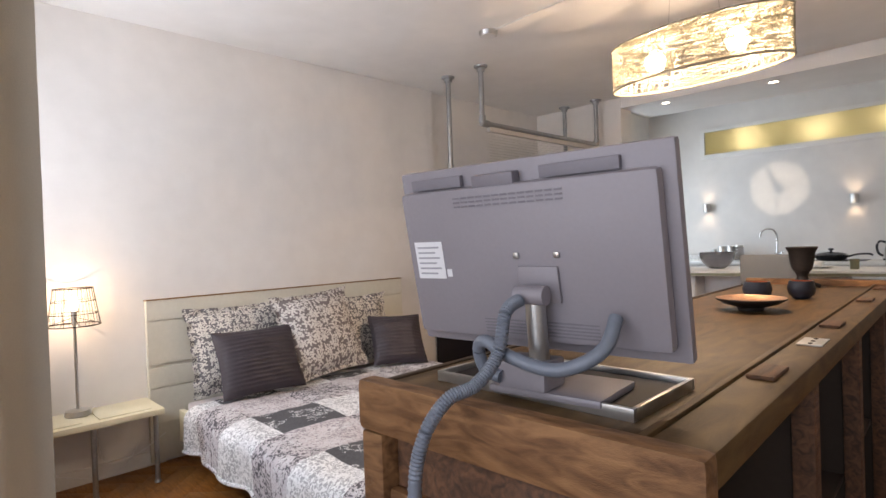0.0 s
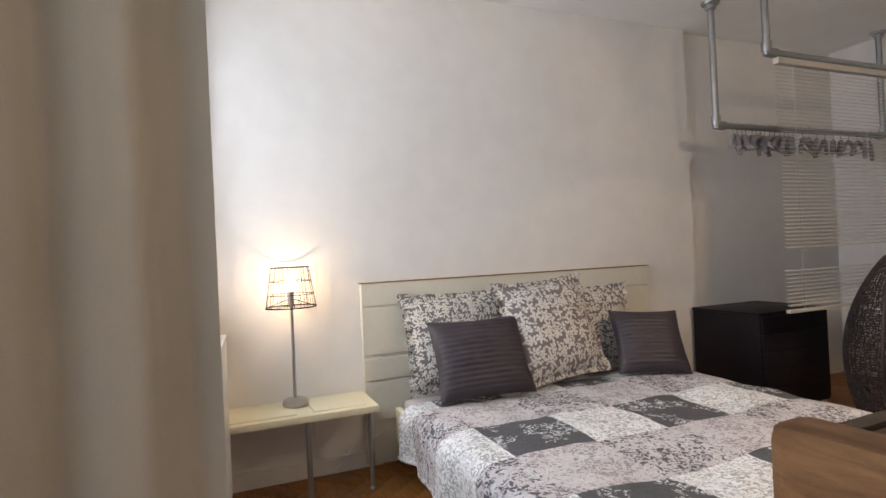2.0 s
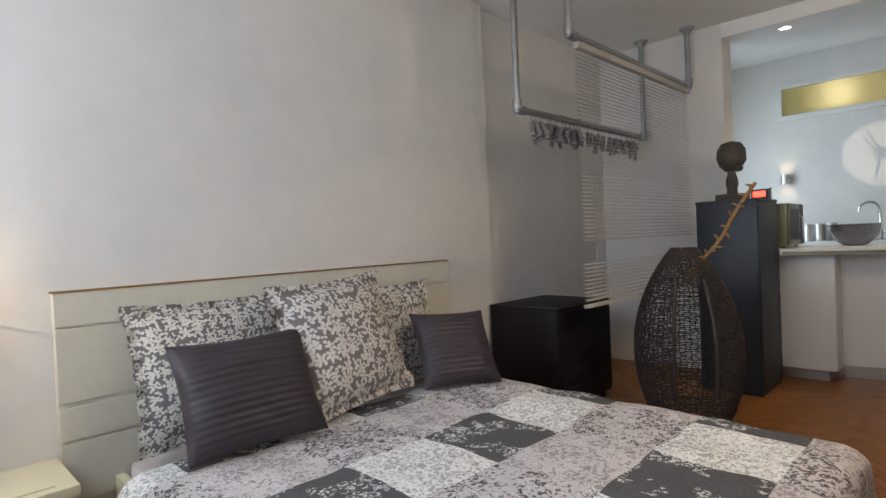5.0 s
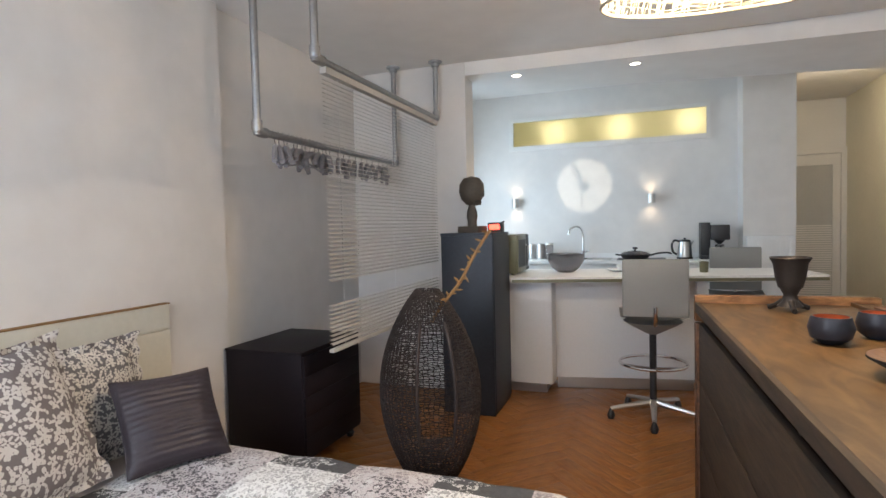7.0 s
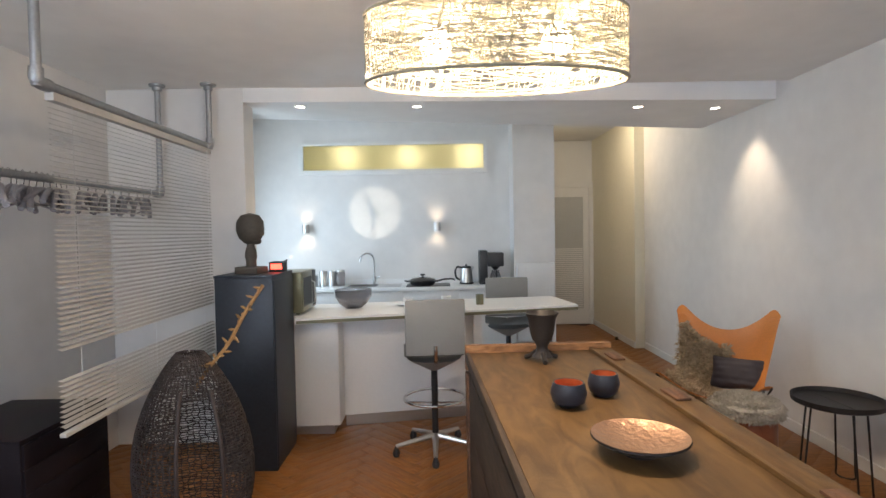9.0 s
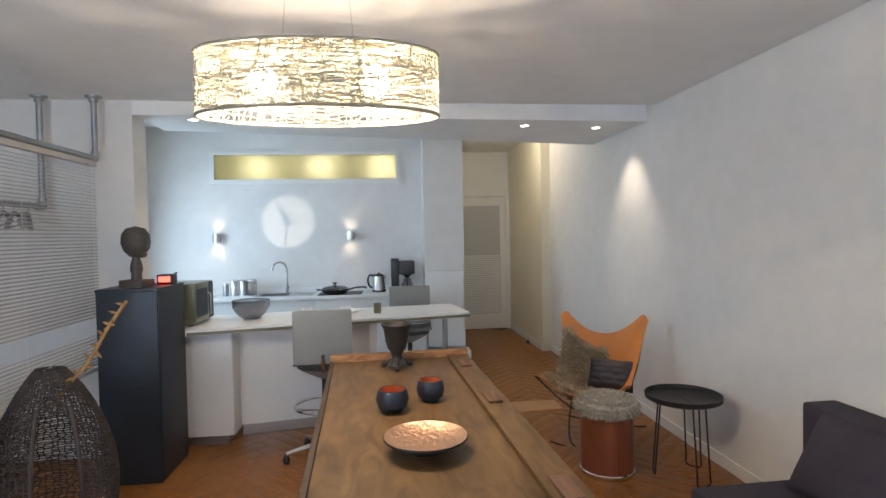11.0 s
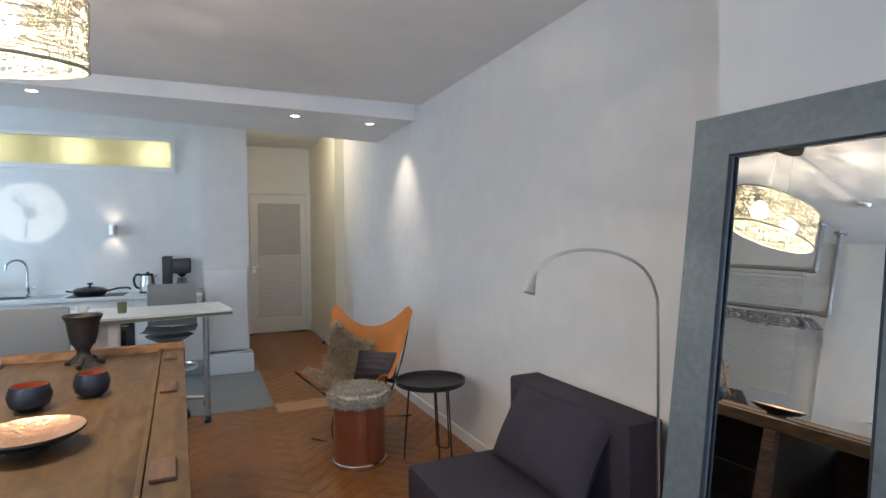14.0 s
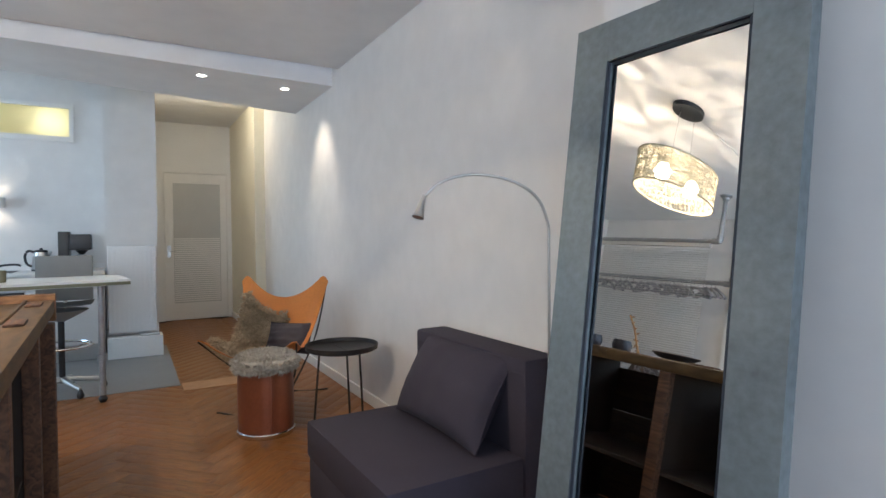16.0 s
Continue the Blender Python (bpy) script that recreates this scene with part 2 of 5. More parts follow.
BLACK = material("black_plastic", (0.018, 0.018, 0.02), 0.4, 0, 0.1, 8, 80, 0.02)
DARKLAC = material("dark_brown_lacquer", (0.011, 0.008, 0.011), 0.5, 0, 0.1, 5, 60, 0.02, spec=0.2)
BLUESTEEL = material("blued_steel_sheet", (0.024, 0.030, 0.042), 0.45, 0.3, 0.25, 4, 40, 0.05)
ZINC = material("zinc_frame", (0.155, 0.185, 0.20), 0.5, 0.3, 0.30, 3.2, 40, 0.08)
SILVER = material("silver_plastic", (0.27, 0.25, 0.275), 0.45, 0.1, 0.04, 6, 120, 0.02)
SILVERDK = material("grey_vent_plastic", (0.20, 0.185, 0.21), 0.5, 0.1, 0.05, 6, 120, 0.05)
PAPER = material("paper_label", (0.75, 0.75, 0.77), 0.7, 0, 0.03)
INK = material("printed_grey", (0.35, 0.35, 0.38), 0.8)
HOSE = material("ribbed_grey_hose", (0.17, 0.195, 0.24), 0.45, 0.1, 0.08)
LINEN = material("curtain_cotton", (0.54, 0.50, 0.42), 0.9, 0, 0.06, 4, 260, 0.12, spec=0.1)
QUILT = patchwork_material("patchwork_cotton")
FLORAL = floral_material("floral_cotton", (0.20, 0.178, 0.178), (0.64, 0.615, 0.58), 17)
FLORALDK = floral_material("dark_floral_cotton", (0.17, 0.16, 0.165), (0.66, 0.63, 0.57), 24)
CUSHION = material("charcoal_satin", (0.036, 0.028, 0.036), 0.5, 0, 0.1, 5, 150, 0.08)
SHEET = material("bed_linen_white", (0.62, 0.58, 0.60), 0.9, 0, 0.05)
SOFA = material("charcoal_upholstery", (0.047, 0.040, 0.054), 0.85, 0, 0.14, 4, 240, 0.15, spec=0.25)
LEATHER = material("tan_leather", (0.60, 0.205, 0.028), 0.42, 0, 0.14, 5, 90, 0.08)
FUR = material("sheepskin", (0.50, 0.39, 0.255), 0.95, 0, 0.35, 9, 60, 0.2, spec=0.1)
FURGREY = material("grey_sheepskin", (0.50, 0.455, 0.38), 0.95, 0, 0.3, 9, 60, 0.2, spec=0.1)
COPPER = material("copper_leather_drum", (0.30, 0.105, 0.055), 0.32, 0.55, 0.14, 6, 50, 0.04)
HAMMERED = material("hammered_copper", (0.52, 0.33, 0.22), 0.38, 1.0, 0.08, 30, 60, 0.35)
ORANGELAC = material("orange_lacquer", (0.42, 0.10, 0.03), 0.35, 0, 0.15, 12, 60, 0.1)
IRON = material("dark_iron", (0.035, 0.03, 0.028), 0.5, 0.5, 0.2, 9, 60, 0.08)
BOWLDK = material("dark_blue_lacquer", (0.022, 0.024, 0.034), 0.4, 0.1, 0.2, 9, 60, 0.04)
BRONZE = material("dark_stone_bust", (0.075, 0.062, 0.048), 0.6, 0, 0.25, 9, 60, 0.1)
RATTAN = material("brown_rattan", (0.032, 0.022, 0.020), 0.6, 0, 0.25, 20, 90, 0.1)
TWIG = material("dry_twig", (0.25, 0.14, 0.05), 0.8, 0, 0.25, 20, 90, 0.1)
STOOLGREY = material("grey_stool_cover", (0.27, 0.27, 0.26), 0.6, 0, 0.06, 6, 150, 0.05)
HANGER = material("grey_plastic_hanger", (0.30, 0.29, 0.31), 0.4, 0, 0.12, 9, 60, 0.02)
BLIND = material("blind_slat", (0.50, 0.48, 0.45), 0.5, 0.1, 0.06, 6, 60, 0.02)
WIRE = material("pendant_wire", (0.27, 0.25, 0.19), 0.4, 0.1, 0.1)
RED = glow("red_display", (1.0, 0.06, 0.03), 6.0)
BULB = glow("warm_bulb", (1.0, 0.72, 0.40), 22.0)
SMALLBULB = glow("small_warm_bulb", (1.0, 0.74, 0.42), 7.0)
SPOTGLOW = glow("spot_lens", (1.0, 0.86, 0.66), 14.0)
YELLOWGLASS = material("yellow_frosted_glass", (0.66, 0.56, 0.28), 0.4)
tl_ = YELLOWGLASS.node_tree.nodes.new("ShaderNodeBsdfTranslucent")
tl_.inputs[0].default_value = (0.93, 0.89, 0.70, 1)
YELLOWGLASS.node_tree.links.new(tl_.outputs[0], YELLOWGLASS.node_tree.nodes["Material Output"].inputs["Surface"])
MIRROR = material("mirror_glass", (0.86, 0.88, 0.87), 0.015, 1.0, 0.0, 2, 2, 0)
GLASS, SMOKE = glass("clear_glass"), glass("smoked_glass", (0.50, 0.47, 0.47), 0.08)
FROST = material("frosted_glass_door", (0.52, 0.52, 0.50), 0.5, 0, 0.05, 3, 40, 0.02)
OLIVE = material("olive_metal_case", (0.20, 0.19, 0.12), 0.3, 0.6, 0.1)


# ---- mesh helpers ----
def box(bm, x0, x1, y0, y1, z0, z1, bevel=0.0, m=None):
    r = bmesh.ops.create_cube(bm, size=1)
    vs = r["verts"]
    for v in vs:
        v.co = Vector(((x0 + x1) / 2 + v.co.x * (x1 - x0), (y0 + y1) / 2 + v.co.y * (y1 - y0), (z0 + z1) / 2 + v.co.z * (z1 - z0)))
    if bevel:
        es = list({e for v in vs for e in v.link_edges})
        vs = list({v for f in bmesh.ops.bevel(bm, geom=es, offset=bevel, segments=2, affect="EDGES", profile=0.6)["faces"] for v in f.verts} | {v for v in vs if v.is_valid})
    if m is not None:
        for v in vs:
            v.co = m @ v.co
    return bm


def tube(bm, pts, r, seg=10, closed=False, cap=True):
    pts = [Vector(p) for p in pts]
    n, rings = len(pts), []
    for i, p in enumerate(pts):
        a = pts[(i - 1) % n] if closed or i else p
        b = pts[(i + 1) % n] if closed or i < n - 1 else p
        d = (b - a).normalized()
        side = d.cross(Vector((0, 0, 1)) if abs(d.z) < 0.9 else Vector((1, 0, 0))).normalized()
        up = side.cross(d)
        rad = r[i] if isinstance(r, (list, tuple)) else r
        rings.append([bm.verts.new(p + rad * (math.cos(t) * side + math.sin(t) * up)) for t in (2 * math.pi * k / seg for k in range(seg))])
    for i in range(n if closed else n - 1):
        a, b = rings[i], rings[(i + 1) % n]
        for k in range(seg):
            bm.faces.new((a[k], a[(k + 1) % seg], b[(k + 1) % seg], b[k]))
    if cap and not closed:
        bm.faces.new(rings[0][::-1])
        bm.faces.new(rings[-1])
    return bm


def ring(bm, c, rx, ry, r, seg=48, tseg=8):
    return tube(bm, [(c[0] + rx * math.cos(2 * math.pi * k / seg), c[1] + ry * math.sin(2 * math.pi * k / seg), c[2]) for k in range(seg)], r, tseg, True)


def lathe(bm, profile, seg=32, c=(0, 0, 0), sx=1.0, sy=1.0):
    """Turned shape from (radius, height) pairs, bottom to top."""
    rings = []
    for r, z in profile:
        if r < 1e-5:
            rings.append([bm.verts.new((c[0], c[1], c[2] + z))])
        else:
            rings.append([bm.verts.new((c[0] + r * sx * math.cos(2 * math.pi * k / seg), c[1] + r * sy * math.sin(2 * math.pi * k / seg), c[2] + z)) for k in range(seg)])
    for a, b in zip(rings, rings[1:]):
        for k in range(seg):
            q = (k + 1) % seg
            f = [a[0], b[q], b[k]] if len(a) == 1 else ([a[k], a[q], b[0]] if len(b) == 1 else [a[k], a[q], b[q], b[k]])
            if len(a) > 1 or len(b) > 1:
                bm.faces.new(f)
    return bm


def sheet(bm, fn, nu, nv):
    g = [[bm.verts.new(fn(i / nu, j / nv)) for j in range(nv + 1)] for i in range(nu + 1)]
    for i in range(nu):
        for j in range(nv):
            bm.faces.new((g[i][j], g[i + 1][j], g[i + 1][j + 1], g[i][j + 1]))
    return g


def slab(bm, fn, nu, nv, t):
    """A sheet with thickness t."""
    sheet(bm, fn, nu, nv)
    bmesh.ops.recalc_face_normals(bm, faces=bm.faces[:])
    bmesh.ops.solidify(bm, geom=bm.faces[:], thickness=t)
    return bm


def smooth_arc(pts, n=8):
    """Points of a smooth line through pts."""
    pts = [Vector(p) for p in pts]
    out = []
    for i in range(len(pts) - 1):
        a, b, c, d = pts[max(i - 1, 0)], pts[i], pts[i + 1], pts[min(i + 2, len(pts) - 1)]
        for k in range(n):
            t = k / n
            out.append(0.5 * (2 * b + (c - a) * t + (2 * a - 5 * b + 4 * c - d) * t * t + (3 * b - a - 3 * c + d) * t ** 3))
    return out + [pts[-1]]


def mesh_object(name, bm, mat, smooth=True):
    bmesh.ops.recalc_face_normals(bm, faces=bm.faces[:])
    me = bpy.data.meshes.new(name)
    bm.to_mesh(me)
    bm.free()
    me.materials.append(mat)
    if smooth:
        me.polygons.foreach_set("use_smooth", [True] * len(me.polygons))
        me.set_sharp_from_angle(angle=radians(38))
    return new(name, me)


def part(name, bm, mat, parent, label=""):
    o = mesh_object(name, bm, mat)
    o.parent = parent
    return tagged(o, label)


def B():
    return bmesh.new()


def thing(name, m, label, category, group=""):
    o = new(name)
    o.matrix_world = m
    return tagged(o, label, category, group)


def solo(name, bm, mat, label, category, m=None, group=""):
    o = mesh_object(name, bm, mat)
    if m is not None:
        o.matrix_world = m
    return tagged(o, label, category, group)


def structure(name, bm, mat, label=""):
    return tagged(mesh_object(name, bm, mat), label or name.replace("_", " "), name.split("_")[0], "", "structure")


# ---- walls, floor, ceilings ----
T = 0.2
structure("floor", box(B(), XL - 0.3, XR + 0.3, -0.9, 11.2, -0.1, -0.014), GROUT, "dark bed under the oak herringbone parquet")
structure("ceiling", box(B(), XL - 0.3, XR + 0.3, -0.9, YE + 0.03, ZC, ZC + 0.15), CEILING, "white plaster ceiling of the living room")
structure("wall_bed", box(B(), XL - T, XL, 0.3, 4.14, 0, ZC), PLASTER, "off-white plastered wall behind the bed")
structure("wall_alcove", box(B(), XL - T, XL - 0.05, 4.14, YE, 0, ZC), PLASTER, "off-white plastered wall behind the clothes rails")
structure("wall_alcove_end", box(B(), XL - T, -2.57, YE, YE + 0.22, 0, ZC), PLASTER, "short white wall ending the clothes alcove")
structure("wall_mirror", box(B(), XR, XR + T, 2.60, 11.0, 0, 3.1), PLASTER, "long off-white plastered wall with a faintly cloudy tone")
structure("wall_chimney", box(B(), XM, XR + T, -0.9, 2.60, 0, ZC), PLASTER, "plastered chimney breast behind the leaning mirror")
# soffit with a slightly slanting front
sof = B()
y0, y1 = YE + 0.005, YE + 0.19
vs = [sof.verts.new(p) for p in ((-2.57, y0, ZS), (XR, y1, ZS), (XR, 7.3, ZS), (-2.57, 6.5, ZS), (-2.57, y0, ZC + 0.3), (XR, y1, ZC + 0.3), (XR, 7.3, ZC + 0.3), (-2.57, 6.5, ZC + 0.3))]
for f in ((0, 1, 2, 3), (4, 5, 6, 7), (0, 1, 5, 4), (1, 2, 6, 5), (2, 3, 7, 6), (3, 0, 4, 7)):
    sof.faces.new([vs[i] for i in f])
structure("trim_soffit", sof, CEILING, "white lowered soffit with recessed spots")
structure("ceiling_kitchen", box(B(), XL - 0.3, XR + 0.3, YE + 0.05, 11.2, 3.12, 3.25), CEILING, "white kitchen and hall ceiling")
wk = B()
box(wk, XL - 0.1, -0.14, YK, YK + T, 0, 2.44)
box(wk, XL - 0.1, -0.14, YK, YK + T, 2.755, 3.12)
box(wk, XL - 0.1, -2.80, YK, YK + T, 2.44, 2.755)
box(wk, -0.47, -0.14, YK, YK + T, 2.44, 2.755)
# unseen sheet added just behind the transom, closing off its lamp recess
structure("wall_next_room", box(B(), -3.0, -0.2, YK + T + 0.02, YK + T + 0.1, 2.2, 3.0), PLASTER, "unseen pale backing added behind the transom")
structure("wall_kitchen", wk, PLASTER, "white kitchen wall with a lit transom")
structure("wall_pier", box(B(), -0.14, 0.37, 8.36, 10.9, 0, 3.12), PLASTER, "white pier between kitchen and hall")
structure("wall_hall_end", box(B(), 0.37, XR, 10.9, 11.1, 0, 3.12), SATIN, "cream wall round the hall door")
structure("wall_hall_side", box(B(), 1.56, XR, 8.9, 10.9, 0, 3.12), HALLPAINT, "pale yellow hall wall")
# kitchen side wall with its window opening
kw = B()
box(kw, XL - 0.25, XL - 0.05, YE + 0.22, 6.75, 0, 3.12)
box(kw, XL - 0.25, XL - 0.05, 8.1, YK, 0, 3.12)
box(kw, XL - 0.25, XL - 0.05, 6.75, 8.1, 0, 1.0)
box(kw, XL - 0.25, XL - 0.05, 6.75, 8.1, 2.45, 3.12)
structure("wall_kitchen_side", kw, PLASTER, "white kitchen side wall with a window opening")
# slanting window wall beside the bed: local x along the wall, from the bed corner
WM = pose(XL - 0.03, 0.79, 0, 0, 0, -3)
wa = B()
box(wa, -0.2, 0.18, -0.25, 0, 0, ZC, 0, WM)
box(wa, 0.18, 1.50, -0.25, 0, 0, 1.0, 0, WM)
box(wa, 0.18, 1.50, -0.25, 0, 2.45, ZC, 0, WM)
box(wa, 1.50, 1.68, -0.25, 0, 0, ZC, 0, WM)
structure("wall_window", wa, PLASTER, "plastered window wall beside the bed")
structure("wall_bay_side", box(B(), -2.06, -1.94, -0.7, 0.44, 0, ZC), PLASTER, "white return wall of the bay")
bay = B()
box(bay, -2.06, -1.6, -0.9, -0.7, 0, ZC)
box(bay, 1.2, XR, -0.9, -0.7, 0, ZC)
box(bay, -1.6, 1.2, -0.9, -0.7, 0, 0.55)
box(bay, -1.6, 1.2, -0.9, -0.7, 2.5, ZC)
structure("wall_bay", bay, PLASTER, "white bay wall with a wide window opening")


def window(name, m, w, z0, z1, label):
    o = tagged(thing(name, m, label, "window"), kind="structure")
    f = B()
    for a in ((0, 0.06, z0, z1), (w - 0.06, w, z0, z1), (0.06, w - 0.06, z0, z0 + 0.07), (0.06, w - 0.06, z1 - 0.06, z1), (w / 2 - 0.04, w / 2 + 0.04, z0 + 0.07, z1 - 0.06)):
        box(f, a[0], a[1], -0.18, -0.11, a[2], a[3])
    part("window_frame", f, SATIN, o)
    part("window_sill", box(B(), -0.08, w + 0.03, -0.10, 0.06, z0 - 0.035, z0 - 0.002, 0.006), SATIN, o)
    for a, b in ((0.06, w / 2 - 0.04), (w / 2 + 0.04, w - 0.06)):
        p = part("pane", box(B(), a, b, -0.15, -0.144, z0 + 0.07, z1 - 0.06), GLASS, o)
        p.visible_shadow = False
    return o


window("window_1", WM @ pose(0.18, 0, 0), 1.32, 1.0, 2.45, "white casement window beside the bed")
window("window_2", pose(-1.6, -0.7, 0), 2.8, 0.55, 2.5, "wide white bay window behind the workbench")
window("window_3", pose(XL - 0.05, 8.1, 0, 0, 0, -90), 1.35, 1.0, 2.45, "white kitchen window letting in bluish daylight")

bb = B()
box(bb, XL, XL + 0.014, 0.80, 1.7, 0, 0.09)
box(bb, XL, XL + 0.014, 3.7, 4.13, 0, 0.09)
structure("baseboard_bed", bb, SATIN, "white painted skirting under the bed wall")
structure("baseboard_mirror", box(B(), XR - 0.014, XR, 2.61, 8.88, 0, 0.085), SATIN, "white painted skirting along the mirror wall")
structure("baseboard_hall", box(B(), 1.546, 1.56, 8.9, 10.86, 0, 0.085), SATIN, "white painted hall skirting")

# hall door, closed, with a louvred frosted panel
dr = tagged(thing("door_1", pose(1.03, 10.88, 0), "cream hall door with a tall frosted louvred panel", "door"), kind="structure")
fr = B()
box(fr, -0.56, -0.46, -0.03, 0.0, 0, 2.42)
box(fr, 0.46, 0.55, -0.03, 0.0, 0, 2.42)
box(fr, -0.46, 0.46, -0.03, 0.0, 2.33, 2.42)
part("door_frame", fr, SATIN, dr)
lf = B()
box(lf, -0.455, -0.33, -0.02, 0.0, 0.01, 2.32)
box(lf, 0.36, 0.455, -0.02, 0.0, 0.01, 2.32)
box(lf, -0.33, 0.36, -0.02, 0.0, 0.01, 0.27)
box(lf, -0.33, 0.36, -0.02, 0.0, 2.17, 2.32)
part("door_leaf", lf, SATIN, dr)
pn = part("door_panel", box(B(), -0.33, 0.36, -0.006, 0.0, 0.27, 2.17), FROST, dr, "grey frosted panel")
for k in range(56):
    z = 0.29 + k * 0.033
    part("louvre", box(B(), -0.32, 0.35, -0.013, -0.0065, z, z + 0.02), SATIN if z < 1.3 else FROST, dr)
hd = B()
tube(hd, [(-0.395, -0.02, 1.1), (-0.395, -0.06, 1.1), (-0.30, -0.065, 1.1)], 0.009, 8)
box(hd, -0.42, -0.37, -0.026, -0.02, 1.0, 1.18)
part("door_handle", hd, BRUSHED, dr)

# transom lit from the next room
tr = tagged(thing("window_4", pose(0, YK, 0), "long yellow-lit transom in the kitchen wall", "window"), kind="structure")
tf = B()
for a in ((-2.86, -2.80, 2.38, 2.80), (-0.47, -0.43, 2.38, 2.80), (-2.80, -0.47, 2.38, 2.44), (-2.80, -0.47, 2.755, 2.80)):
    box(tf, a[0], a[1], -0.04, 0.0, a[2], a[3])
part("window_frame", tf, SATIN, tr)
part("pane", box(B(), -2.80, -0.47, -0.012, -0.002, 2.44, 2.755), YELLOWGLASS, tr, "yellow glass lit from behind")
for gx in (-2.25, -1.45, -0.65):
    point_light("next_room_lamp", (gx, YK + 0.185, 2.60), 1.1, (1.0, 0.93, 0.74), 0.02)

# kitchen floor slab and threshold
structure("floor_kitchen", box(B(), XL, 0.46, 6.60, YK, -0.014, 0.004), SLATE, "grey tiled kitchen floor")
structure("trim_threshold", box(B(), 0.47, 1.0, 6.38, 6.66, -0.012, 0.006), wood_material("pale_oak", (0.50, 0.28, 0.13), (0.38, 0.19, 0.08), 0.4), "pale oak threshold strip")


# ---- bedroom side ----
def curtain():
    o = thing("curtain", pose(0, 0, 0), "heavy beige cotton curtain drawn aside in folds", "curtain")

    def fn(u, v):
        w = 0.036 * math.sin(u * 12.5 + 0.4 * v + 0.6) + 0.006 * math.sin(u * 31 + v * 2)
        x = -1.885 + 0.30 * (1 - u) + w * 0.8
        y = 0.86 - 0.36 * (1 - u) + w * 0.6
        flare = 1 + 0.10 * (1 - v) ** 2
        return (-1.74 + (x + 1.74) * flare, 0.68 + (y - 0.68) * flare, 0.012 + v * 2.66)
    part("cloth", slab(B(), fn, 90, 24, 0.004), LINEN, o)
    part("curtain_rail", tube(B(), [(-3.3, 0.95, 2.70), (-1.90, 0.87, 2.70), (-1.55, 0.45, 2.70)], 0.014), BRUSHED, o)
    for p in ((-3.2, 0.944), (-1.91, 0.871)):
        part("rail_bracket", tube(B(), [(p[0], p[1], 2.71), (p[0], p[1], 2.758)], 0.008), BRUSHED, o)
    return o


curtain()


def radiator(name, m, w, z0, z1, d, label, ribbed=True):
    o = thing(name, m, label, "radiator")
    part("body", box(B(), 0, w, 0.03, 0.03 + d, z0, z1 - 0.012, 0.006), WHITE, o)
    part("top_grille", box(B(), -0.004, w + 0.004, 0.026, 0.034 + d, z1 - 0.014, z1, 0.004), WHITE, o)
    for k in range(int(w / 0.045) if ribbed else 0):
        part("rib", box(B(), 0.03 + k * 0.045, 0.05 + k * 0.045, 0.03 + d, 0.034 + d, z0 + 0.03, z1 - 0.05), WHITE, o)
    part("side_cover", box(B(), -0.005, 0.0, 0.03, 0.03 + d, z0 + 0.01, z1 - 0.016), WHITE, o)
    part("valve", tube(B(), [(w + 0.0, 0.05, z0 + 0.04), (w + 0.05, 0.05, z0 + 0.04), (w + 0.05, 0.05, 0.0)], 0.012), CHROME, o)
    part("bracket", box(B(), 0.1, w - 0.1, 0.0, 0.03, z0 + 0.1, z0 + 0.14), WHITE, o)
    return o


radiator("radiator", WM @ pose(0.40, 0, 0), 1.2, 0.12, 0.86, 0.10, "smooth white panel radiator under the window", False)


def nightstand():
    o = thing("bedside_table", pose(-3.37, 1.225, 0.01), "small cream bedside table with thin steel legs", "table")
    part("tabletop", box(B(), -0.199, 0.15, -0.40, 0.38, 0.385, 0.42, 0.006), CREAM, o)
    t = B()
    box(t, -0.13, 0.11, -0.33, -0.02, 0.4185, 0.426, 0.003)
    box(t, -0.13, 0.11, 0.06, 0.32, 0.4185, 0.426, 0.003)
    part("raised_panel", t, CREAM, o)
    for x, y in ((0.11, 0.34), (0.11, 0.03)):
        leg = part("leg", tube(B(), [(x, y, -0.01), (x, y, 0.385)], 0.014), STEEL, o)
        part("foot", lathe(B(), [(0, 0), (0.018, 0.0), (0.02, 0.008), (0.012, 0.022), (0, 0.022)], 14, (x, y, -0.01)), STEEL, leg)
    return o


nightstand()


